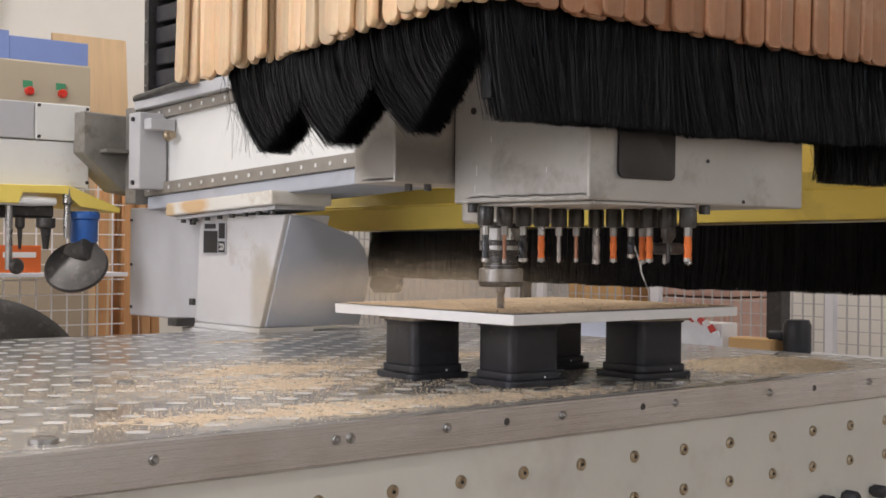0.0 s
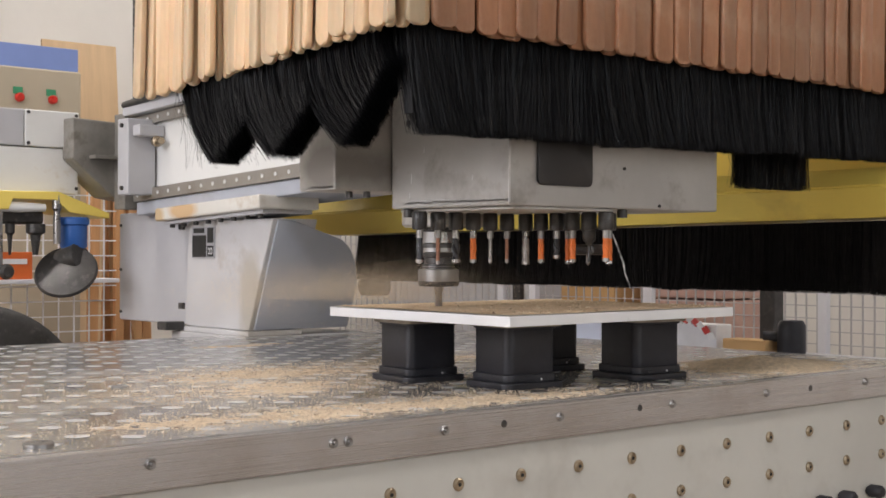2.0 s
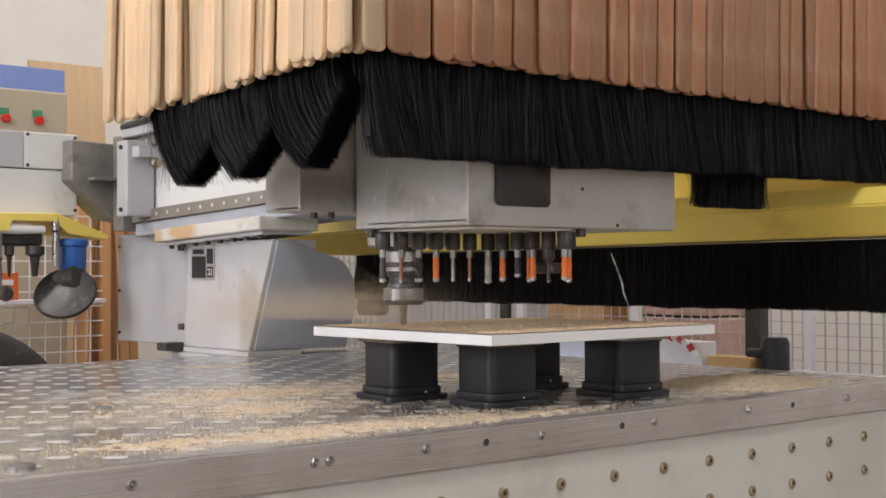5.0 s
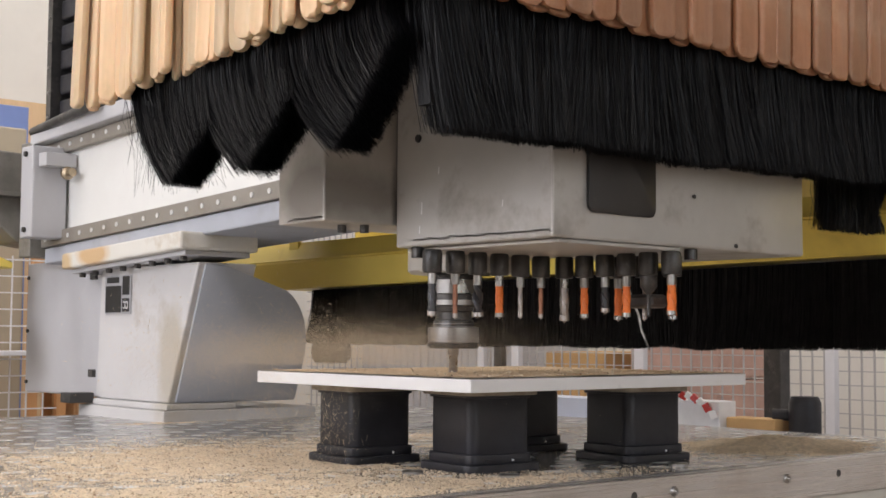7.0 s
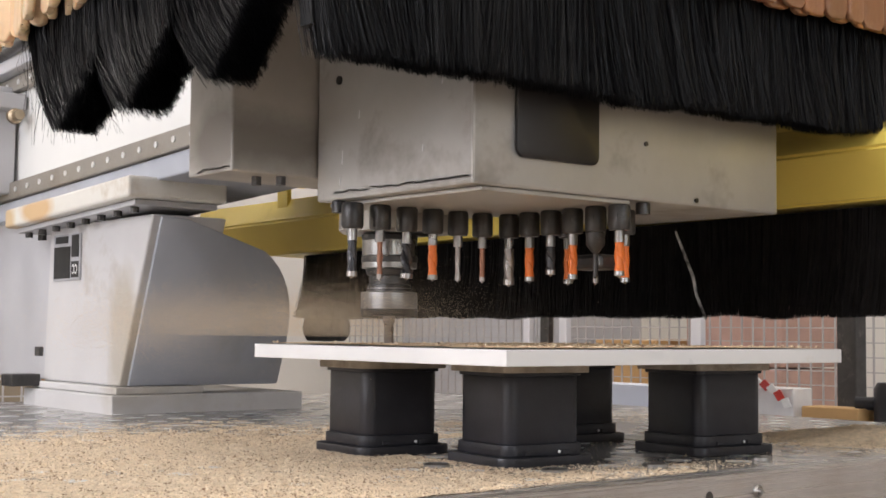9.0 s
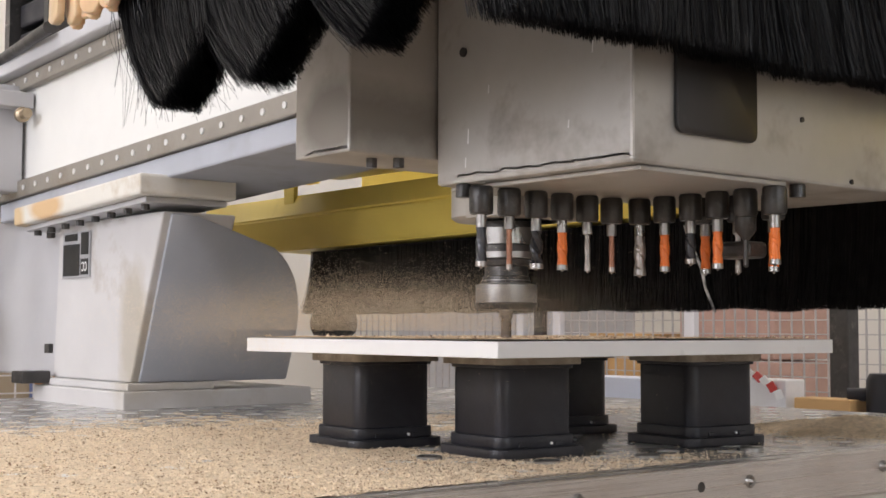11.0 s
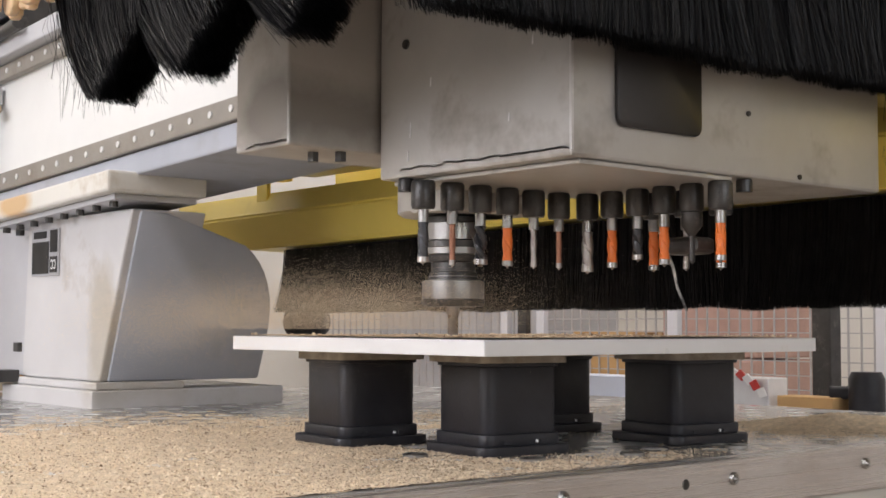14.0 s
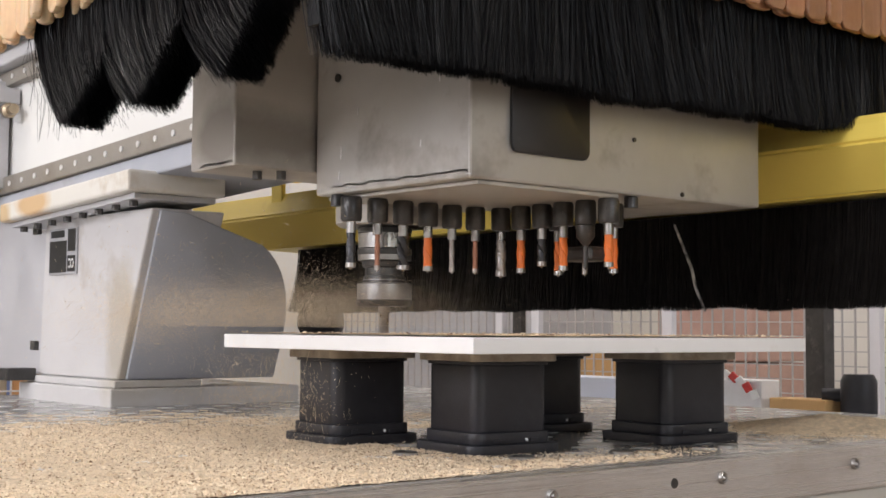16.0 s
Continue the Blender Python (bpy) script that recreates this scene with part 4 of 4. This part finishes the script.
    sp = part("tool_holder", turned([(0.026, 0.2085), (0.026, 0.203), (0.027, 0.2025), (0.027, 0.188), (0.0255, 0.187), (0.0255, 0.182), (0.027, 0.181), (0.027, 0.1755), (0.0185, 0.174), (0.0185, 0.158), (0.022, 0.156), (0.022, 0.1525)], 40, pose(sx, sy, 0)), M["steel"], h, "steel tool holder with dark rings", smooth=True)
    part("dark_ring", turned([(0.0272, 0.1872), (0.0276, 0.1868), (0.0276, 0.1814), (0.0272, 0.181)], 40, pose(sx, sy, 0)), M["dark_steel"], sp, smooth=True)
    part("dark_neck", turned([(0.0192, 0.1735), (0.0196, 0.173), (0.0196, 0.1575), (0.0188, 0.157)], 40, pose(sx, sy, 0)), M["dark_steel"], sp, smooth=True)
    part("dark_ring", turned([(0.0266, 0.2088), (0.0275, 0.2082), (0.0275, 0.2032), (0.0268, 0.2028)], 40, pose(sx, sy, 0)), M["dark_steel"], sp, smooth=True)
    part("dark_collar", turned([(0.0200, 0.1752), (0.0235, 0.1745), (0.0222, 0.1690), (0.0205, 0.1680)], 40, pose(sx, sy, 0)), M["dark_steel"], sp, smooth=True)
    part("dark_collar", turned([(0.0190, 0.1600), (0.0212, 0.1592), (0.0225, 0.1530), (0.0205, 0.1526)], 40, pose(sx, sy, 0)), M["dark_steel"], sp, smooth=True)
    nut = turned([(0.0245, 0.1523), (0.0278, 0.1515), (0.0278, 0.1345), (0.0265, 0.1300), (0.012, 0.1298)], 40, pose(sx, sy, 0))
    part("collet_nut", nut, M["steel"], h, "polished collet nut", smooth=True)
    part("nut_ring", turned([(0.0275, 0.1358), (0.0284, 0.1352), (0.0282, 0.1320), (0.0262, 0.1290)], 40, pose(sx, sy, 0)), M["dark_steel"], h, smooth=True)
    part("cutter", turned([(0.006, 0.1298), (0.006, 0.123), (0.0048, 0.121), (0.0048, 0.082)], 16, pose(sx, sy, 0)), M["bit"], h, "steel routing cutter", smooth=True)
    # hood: frame above, strip curtains and bristles round the edge
    FX, FY = -0.289, -0.191
    part("hood_frame", join(box(FX - 0.01, 0.80, FY - 0.01, 0.37, 0.80, 0.84, 0.004), box(FX + 0.02, 0.775, FY + 0.02, 0.34, 0.46, 0.799, 0.003)), M["grey_paint"], h, "grey hood body")
    rng = random.Random(9)

    def strip(w, ln, t, mt, m, label=""):
        r = min(w * 0.42, 0.009)
        foot = [(w / 2 - r + r * math.sin(radians(q)), -ln + r - r * math.cos(radians(q))) for q in (0, 30, 60, 90)]
        bm = prism([(-w / 2, 0)] + [(-x, z) for x, z in reversed(foot)] + foot + [(w / 2, 0)], "y", -t / 2, t / 2, t * 0.3)
        for v in bm.verts:
            k = -v.co.z / ln
            v.co.y += math.sin(k * 2.2) * 0.004 * rng.uniform(0.8, 1.2)
        ob = part("curtain_strip", bm, M[mt], h, label, smooth=True)
        ob.matrix_basis = m

    n = 23
    for layer in (0, 1):
        for k in range(n):
            y = FY + 0.005 + (0.552 * (k + 0.5 * layer)) / n
            b = 0.409 - 0.033 * (y - FY) / 0.552 + rng.uniform(-0.003, 0.003)
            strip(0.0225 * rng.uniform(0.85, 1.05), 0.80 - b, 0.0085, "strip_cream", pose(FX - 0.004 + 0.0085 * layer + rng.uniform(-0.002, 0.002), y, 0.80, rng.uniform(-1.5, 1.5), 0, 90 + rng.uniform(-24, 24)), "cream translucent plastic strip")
    n = 33
    for layer in (0, 1):
        for k in range(n):
            x = FX + 0.012 + (1.075 * (k + 0.5 * layer)) / n
            b = 0.4095 + rng.uniform(-0.002, 0.002)
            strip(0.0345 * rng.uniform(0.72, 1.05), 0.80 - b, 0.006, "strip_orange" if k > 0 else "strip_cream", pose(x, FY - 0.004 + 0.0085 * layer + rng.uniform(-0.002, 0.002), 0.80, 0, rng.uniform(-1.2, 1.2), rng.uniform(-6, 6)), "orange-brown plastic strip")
    # bristles: straight row along the front
    part("brush_backing_front", box(FX + 0.03, 0.780, FY + 0.026, FY + 0.040, 0.322, 0.47), M["brush_core_gap_shade"], h)
    st = []
    for _ in range(70000):
        x = rng.uniform(FX + 0.022, 0.790)
        y = FY + rng.uniform(0.016, 0.052)
        ln = 0.150 + 0.005 * noise.noise(Vector((x * 12, 0, 3))) - 0.010 * (x - FX) / 0.8 + rng.uniform(-0.006, 0.003)
        lean = 0.045 * noise.noise(Vector((x * 6, 5, 0))) + 0.030 * noise.noise(Vector((x * 24, 5, 0))) + 0.012 * noise.noise(Vector((x * 90, y * 60, 0))) + rng.gauss(0, 0.004)
        bow = -0.012 * (1 + noise.noise(Vector((x * 9, 1, 8)))) - 0.010 * noise.noise(Vector((x * 60, 3, 8)))
        st.append([Vector((x + lean * (k / 5) ** 1.7, y + bow * (k / 5) ** 2 + rng.gauss(0, 0.0005), 0.452 - ln * k / 5)) for k in range(6)])
    bristles("brush_front", st, h, "black bristles hanging in a dense row", 0.0008)
    # bent tufts along the side, parted by gaps
    st = []
    tufts = [(0.205, 0.150, 0.284, 0.050), (0.075, 0.150, 0.284, 0.062), (-0.060, 0.150, 0.288, 0.085)]
    for c, wd, low, rise in tufts:
        for _ in range(14000):
            u = rng.uniform(-0.5, 0.5)
            y0 = c + u * wd
            x0 = FX + rng.uniform(0.008, 0.050)
            clump = noise.noise(Vector((u * 9, c * 40, 2)))
            ztip = low + rise * (0.5 - u) ** 1.25 + 0.006 * clump + rng.uniform(-0.003, 0.006) + (0.02 * rng.random() if u > 0.46 else 0)
            ytip = c - 0.056 + u * 0.080 + rng.gauss(0, 0.0018)
            pts = []
            for k in range(8):
                q = k / 7
                pts.append(Vector((x0 + rng.gauss(0, 0.0004) - 0.012 * q * q + 0.006 * clump * q, y0 + (ytip - y0) * q ** 2.3 + 0.004 * math.sin(q * math.pi), 0.440 + (ztip - 0.440) * q ** 0.92)))
            st.append(pts)
    for _ in range(260):
        y0 = rng.uniform(0.18, 0.30)
        x0 = FX + rng.uniform(0.004, 0.05)
        st.append([Vector((x0 + rng.gauss(0, 0.004) * k / 5, y0 - rng.uniform(0.0, 0.06) * (k / 5) ** 2, 0.43 - rng.uniform(0.10, 0.15) * k / 5)) for k in range(6)])
    bristles("brush_side", st, h, "bent tufts of black bristles", 0.0008)
    part("brush_backing_side", box(FX + 0.022, FX + 0.040, FY + 0.07, 0.25, 0.395, 0.47), M["brush_core_gap_shade"], h)
    # short rear tuft past the box
    st = []
    for _ in range(5000):
        x = rng.uniform(0.415, 0.560)
        y = -0.10 + rng.uniform(0, 0.03)
        st.append([Vector((x + rng.gauss(0, 0.002) * k, y, 0.40 - (0.130 + rng.uniform(-0.006, 0.003)) * k / 3)) for k in range(4)])
    bristles("brush_rear", st, h, "short black rear tuft")
    part("brush_backing_rear", box(0.418, 0.557, -0.090, -0.078, 0.284, 0.459), M["brush_core_gap_shade"], h)


build_head()

# ---- things behind the machine ----


def background_left():
    b = group_at("switch_box", 0, 2.60, 0, "beige steel switch box with two red buttons, behind the machine", "switch box")
    part("body", box(-0.15, 0.608, 0, 0.22, -0.86, 0.707, 0.006), M["beige"], b)
    for x in (0.411, 0.512):
        part("button_plate", box(x - 0.014, x + 0.014, -0.004, -0.0005, 0.628, 0.648), M["green"], b, "green button plate")
        part("button", turned([(0.013, 0), (0.013, 0.012), (0.010, 0.016)], 16, pose(x + 0.004, -0.001, 0.618, 90, 0, 0)), M["red"], b, "red push button", smooth=True)
    bl = group_at("blue_panel", 0, 2.95, 0, "blue painted sheet leaning behind a beige box", "panel")
    part("sheet", box(0.50, 0.765, 0.0, 0.02, ZF, 0.83, 0.002), M["blue_panel"], bl)
    part("sheet_left", box(0.46, 0.4995, 0.0, 0.02, ZF, 0.845, 0.002), M["blue_panel"], bl)
    p = group_at("plywood_sheet", 0.86, 3.15, ZF, "pale plywood sheet leaning on the wall", "plywood")
    part("sheet", box(-0.06, 0.22, 0, 0.015, 0.001, 1.78, 0.002), M["ply"], p)
    p.rotation_euler = (radians(-5), 0, 0)
    # planks
    rng = random.Random(21)
    for k in range(9):
        t = group_at("timber_plank", 0.545 + 0.032 * k, 2.42 + 0.03 * (k % 3), ZF, "orange-brown timber plank leaning upright behind the machine", "plank", "leaning planks")
        part("plank", box(-0.014, 0.014, 0, 0.018, 0.002, 1.30 + 0.12 * rng.random(), 0.002), M["timber"], t)
        t.rotation_euler = (0, radians(rng.uniform(-3, 3)), 0)
    # wire rack with a shelf and an orange box
    r = group_at("wire_rack", 0, 2.36, 0, "white wire mesh rack with a shelf, behind the machine", "rack")
    for k in range(18):
        part("upright_wire", box(-0.20 + 0.045 * k - 0.0018, -0.20 + 0.045 * k + 0.0018, 0.004, 0.0076, ZF, 0.34), M["wire"], r)
    for k in range(16):
        part("cross_wire", box(-0.22, 0.60, 0.0, 0.0036, -0.30 + 0.042 * k - 0.0018, -0.30 + 0.042 * k + 0.0018), M["wire"], r)
    part("shelf", box(-0.22, 0.56, -0.10, -0.002, 0.088, 0.100, 0.002), M["white_plain"], r)
    ob = group_at("orange_box", 0.245, 2.275, 0.1002, "orange cardboard box with unreadable white print on the shelf", "box")
    part("carton", box(-0.07, 0.07, 0, 0.07, 0, 0.072, 0.002), M["box_orange"], ob)
    part("print_bar", box(-0.035, 0.055, -0.0012, -0.0003, 0.040, 0.054), M["bar_white"], ob)
    wb = group_at("wooden_boards", 0.30, 2.52, ZF, "orange wooden boards stacked behind the wire rack", "boards")
    part("stack", box(-0.35, 0.12, 0, 0.05, 0.002, 0.78, 0.003), M["timber"], wb)
    dk = group_at("dust_hose_cover", -0.165, 1.48, 0, "dark grey rounded metal cover behind the table", "cover")
    part("shell", turned([(0.235, -0.05), (0.24, -0.04), (0.24, 0.10), (0.22, 0.11)], 64, pose(-0.03, 0, -0.165, 90, 0, 0)), M["dark_steel"], dk, smooth=True)
    part("stand", box(-0.08, 0.02, -0.06, 0.06, ZF + 0.002, -0.39), M["dark_steel"], dk)
    c = group_at("wall_cable_box", 0.66, 3.55, 0.98, "beige junction box with a hanging cable on the white wall", "junction box")
    part("case", box(-0.03, 0.05, 0, 0.048, 0, 0.14, 0.004), M["beige"], c)
    part("cable", turned([(0.005, -0.55), (0.005, 0)], 8, pose(0.0, 0.03, 0, 0, 6, 0)), M["blue_grey"], c)
    tagged(part("wall_pillar", box(0.44, 0.545, 3.50, 3.599, ZF, 2.99, 0.003), M["wall"]), "white wall pilaster", "pillar", kind="structure")


background_left()


def background_right():
    # wire partition with frames, boxes and a white gate seen under the bristle curtain
    w = group_at("wire_partition", 2.10, 0, 0, "white wire mesh partition with grey posts, behind the machine", "partition")
    for k in range(78):
        y = 0.55 + 0.036 * k
        part("upright_wire", box(-0.002, 0.002, y - 0.0020, y + 0.0020, ZF, 0.55), M["dull_wire"], w)
    for k in range(22):
        z = -0.30 + 0.036 * k
        part("cross_wire", box(-0.0062, -0.0024, 0.55, 3.35, z - 0.0014, z + 0.0014), M["dull_wire"], w)
    for y, mt, t in ((1.655, "white_plain", 0.018), (1.02, "white_plain", 0.014), (2.17, "white_plain", 0.016), (2.33, "white_plain", 0.014), (2.25, "dark_steel", 0.018)):
        part("post", box(-0.03, -0.008, y - t, y + t, ZF, 0.70, 0.002), M[mt], w)
    bx = group_at("orange_crates", 2.30, 2.13, ZF, "stack of orange-brown crates behind the wire partition", "crates")
    for k in range(4):
        part("crate", box(0, 0.3, -0.13, 0.13, 0.002 + 0.24 * k, 0.236 + 0.24 * k, 0.006), M["cardboard"], bx)
    rd = group_at("brick_red_boxes", 2.32, 1.73, ZF, "stack of dull red boxes behind the wire partition", "boxes")
    for k in range(5):
        part("carton", box(0, 0.3, -0.17, 0.17, 0.002 + 0.22 * k, 0.216 + 0.22 * k, 0.006), surface("dull_red_carton", (0.55, 0.36, 0.30), 0.7, 0, 0.15, 9) if k == 0 else bpy.data.materials["dull_red_carton"], rd)
    gm = group_at("grey_cabinet", 2.32, 2.86, ZF, "light grey cabinet behind the wire partition", "cabinet")
    part("body", box(0, 0.4, -0.42, 0.42, 0.002, 1.5, 0.006), M["grey_paint"], gm)
    dd = group_at("sliding_gate", 2.55, 0.42, ZF, "white ribbed sliding gate", "gate")
    for k in range(26):
        part("slat", box(0, 0.02, -0.62, 0.36, 0.02 + 0.058 * k, 0.074 + 0.058 * k, 0.004), M["white_plain"], dd)
    part("gate_post", box(-0.05, -0.002, 0.36, 0.42, 0.002, 1.6, 0.003), M["white_plain"], dd)
    dp = group_at("dark_post", 1.60, 0.856, ZF, "dark steel post beside the gate", "post")
    part("post", box(-0.02, 0.02, -0.022, 0.022, 0.002, 1.2, 0.003), M["dark_steel"], dp)
    bm_ = group_at("black_motor", 1.02, 0.402, 0, "black electric motor on a bracket behind the table", "motor")
    part("housing", turned([(0.024, -0.022), (0.027, -0.018), (0.027, 0.034), (0.022, 0.044)], 20, pose(0, 0, 0)), M["rubber"], bm_, smooth=True)
    part("stub", turned([(0.010, 0), (0.010, 0.03)], 12, pose(-0.005, 0.025, 0.012, -90, 0, 30)), M["rubber"], bm_, smooth=True)
    part("bracket", box(-0.02, 0.02, -0.02, 0.02, ZF + 0.002, -0.0225), M["dark_steel"], bm_)
    st = group_at("side_table", 1.03, 0.5, 0, "grey side ledge behind the machining table", "ledge")
    part("ledge", box(-0.12, 0.06, -0.35, 0.75, -0.035, -0.0215, 0.002), M["grey_paint"], st)
    part("leg", box(-0.02, 0.02, -0.02, 0.02, ZF + 0.002, -0.0355), M["grey_paint"], st)
    cb = group_at("cardboard_tray", 1.0, 0.490, -0.0213, "flat brown cardboard tray on the grey ledge", "tray")
    part("tray", box(-0.02, 0.03, -0.055, 0.045, 0, 0.026, 0.002), M["cardboard"], cb)
    gp = group_at("grey_sheet", 0.99, 0.60, -0.0213, "small grey metal plate on the ledge", "plate")
    part("plate", box(-0.01, 0.04, -0.05, 0.07, 0, 0.052, 0.002), M["wire"], gp)
    tp = group_at("warning_tape", 0.972, 0.580, 0.031, "crumpled red and white striped tape", "tape")
    for k in range(7):
        seg = part("stripe", box(-0.003, 0.003, -0.0075, 0.0075, -0.006, 0.006, 0.001), M["red"] if k % 2 else M["bar_white"], tp)
        seg.matrix_basis = pose(0, 0.055 - 0.013 * k, 0.006 - 0.0013 * k * k + 0.003 * k, 20 + 8 * k, 0, 5 * k)
    lt = group_at("white_sheet", 1.06, 0.93, -0.0213, "white sheet lying on the ledge, blue skylight put into its colour", "sheet")
    part("sheet", box(-0.05, 0.02, -0.30, 0.36, 0, 0.044, 0.002), M["skylit_white"], lt)


background_right()

# ---- chips in the air ----
chips = group_at("dust_cloud", 0, 0, 0, "fine tan sawdust hanging round the cutter", "dust")


def flecks(name, count, centre, spread, size, thin, fall, parent, rng, floor_z=0.006):
    """Slivers in the air. size: half lengths from and to; fall: how upright they lie."""
    verts, faces = [], []
    for _ in range(count):
        p = Vector([c + rng.gauss(0, s) for c, s in zip(centre, spread)])
        if p.z < floor_z or (0.080 < p.z < 0.108 and BX0 - 0.012 < p.x < BX1 + 0.012 and BY0 - 0.012 < p.y < BY1 + 0.012):
            continue
        d = Vector((rng.gauss(0, 0.5), rng.gauss(0, 0.5), rng.gauss(-fall, 0.6))).normalized() * rng.uniform(*size) * rng.choice((0.4, 0.6, 1.0))
        w = d.orthogonal().normalized() * rng.uniform(0.5, 1.2) * thin
        b = len(verts)
        verts += [tuple(p - d), tuple(p + w), tuple(p + d), tuple(p - w), tuple(p + w.cross(d).normalized() * thin)]
        faces += [(b, b + 1, b + 4), (b + 1, b + 2, b + 4), (b + 2, b + 3, b + 4), (b + 3, b, b + 4)]
    return tagged(raw(name, verts, faces, M["chip"], parent), kind="stuff")


def build_chips():
    rng = random.Random(4)
    flecks("dust_haze", 70000, (0.00, 0.19, 0.125), (0.050, 0.07, 0.016), (0.0001, 0.0004), 0.00025, 0.2, chips, rng)
    flecks("dust_haze", 16000, (0.05, 0.20, 0.130), (0.075, 0.08, 0.030), (0.0001, 0.0004), 0.00025, 0.2, chips, rng)
    flecks("dust_haze", 30000, (-0.125, 0.34, 0.118), (0.05, 0.06, 0.018), (0.0001, 0.0004), 0.00025, 0.2, chips, rng)
    flecks("dust_haze", 56000, (-0.075, 0.27, 0.122), (0.055, 0.06, 0.020), (0.0001, 0.0004), 0.00025, 0.2, chips, rng)


build_chips()


def chip_spray(label, parts_of, seed):
    ob = group_at("chip_spray", 0, 0, 0, label, "wood chips")
    rng = random.Random(seed)
    for nm, count, centre, spread, size, thin, fall in parts_of:
        flecks(nm, count, centre, spread, size, thin, fall, ob, rng)
    return ob


# slivers thrown past the two sides of the board, and high into the air
spray_left = chip_spray("pale wood slivers flying down past the long side of the board", (
    ("falling_chip_shower", 800, (-0.105, 0.30, 0.046), (0.012, 0.050, 0.028), (0.0018, 0.0068), 0.00021, 1.5),
    ("fine_chip_shower", 2600, (-0.105, 0.30, 0.045), (0.015, 0.050, 0.028), (0.0004, 0.0014), 0.00022, 0.8),
    ("high_chip_shower", 620, (-0.13, 0.38, 0.145), (0.06, 0.11, 0.035), (0.0010, 0.0036), 0.00032, 0.2)), 31)
spray_front = chip_spray("pale wood slivers flying down past the front of the board", (
    ("falling_chip_shower", 1000, (0.055, 0.000, 0.044), (0.095, 0.010, 0.026), (0.0018, 0.0070), 0.00021, 1.5),
    ("fine_chip_shower", 3200, (0.055, 0.000, 0.045), (0.095, 0.012, 0.026), (0.0004, 0.0014), 0.00022, 0.8),
    ("high_chip_shower", 260, (0.24, 0.06, 0.150), (0.10, 0.07, 0.030), (0.0012, 0.0042), 0.00032, 0.1)), 32)

# seconds at which the slivers are in the air; between them they have dropped to the floor
DOWN = -0.70
LEFT_ROWS = [(0.0, DOWN), (0.3, 0), (1.2, 0), (1.5, DOWN), (2.6, DOWN), (2.9, 0.0), (3.7, 0), (4.2, DOWN), (5.6, DOWN), (6.2, 0), (8.3, 0), (8.6, DOWN), (11.3, DOWN), (11.6, 0), (12.3, 0), (12.6, DOWN), (14.2, DOWN), (14.6, 0), (16.0, 0)]
FRONT_ROWS = [(0.0, DOWN), (0.2, DOWN), (0.4, 0), (0.7, 0), (1.0, DOWN), (8.0, DOWN), (8.3, 0), (8.6, 0), (8.9, DOWN), (12.1, DOWN), (12.35, 0), (12.6, 0), (12.9, DOWN), (16.0, DOWN)]


def motions():
    walk(gantry, [(t, pose(x, y, z)) for t, x, y, z in GANTRY_ROWS])
    walk(head_unit, [(t, pose(x, y, z)) for t, x, y, z in HEAD_ROWS])
    walk(fresh, [(0.0, pose(0, 0, -0.0048)), (3.5, pose(0, 0, -0.0042)), (6.0, pose(0, 0, -0.0016)), (8.0, pose(0, 0, 0)), (16.0, pose(0, 0, 0.0003))])
    walk(chips, [(t, pose(x, y, 0)) for t, x, y, z in HEAD_ROWS])
    walk(spray_left, [(t, pose(0, 0, z)) for t, z in LEFT_ROWS])
    walk(spray_front, [(t, pose(0, 0, z)) for t, z in FRONT_ROWS])


motions()
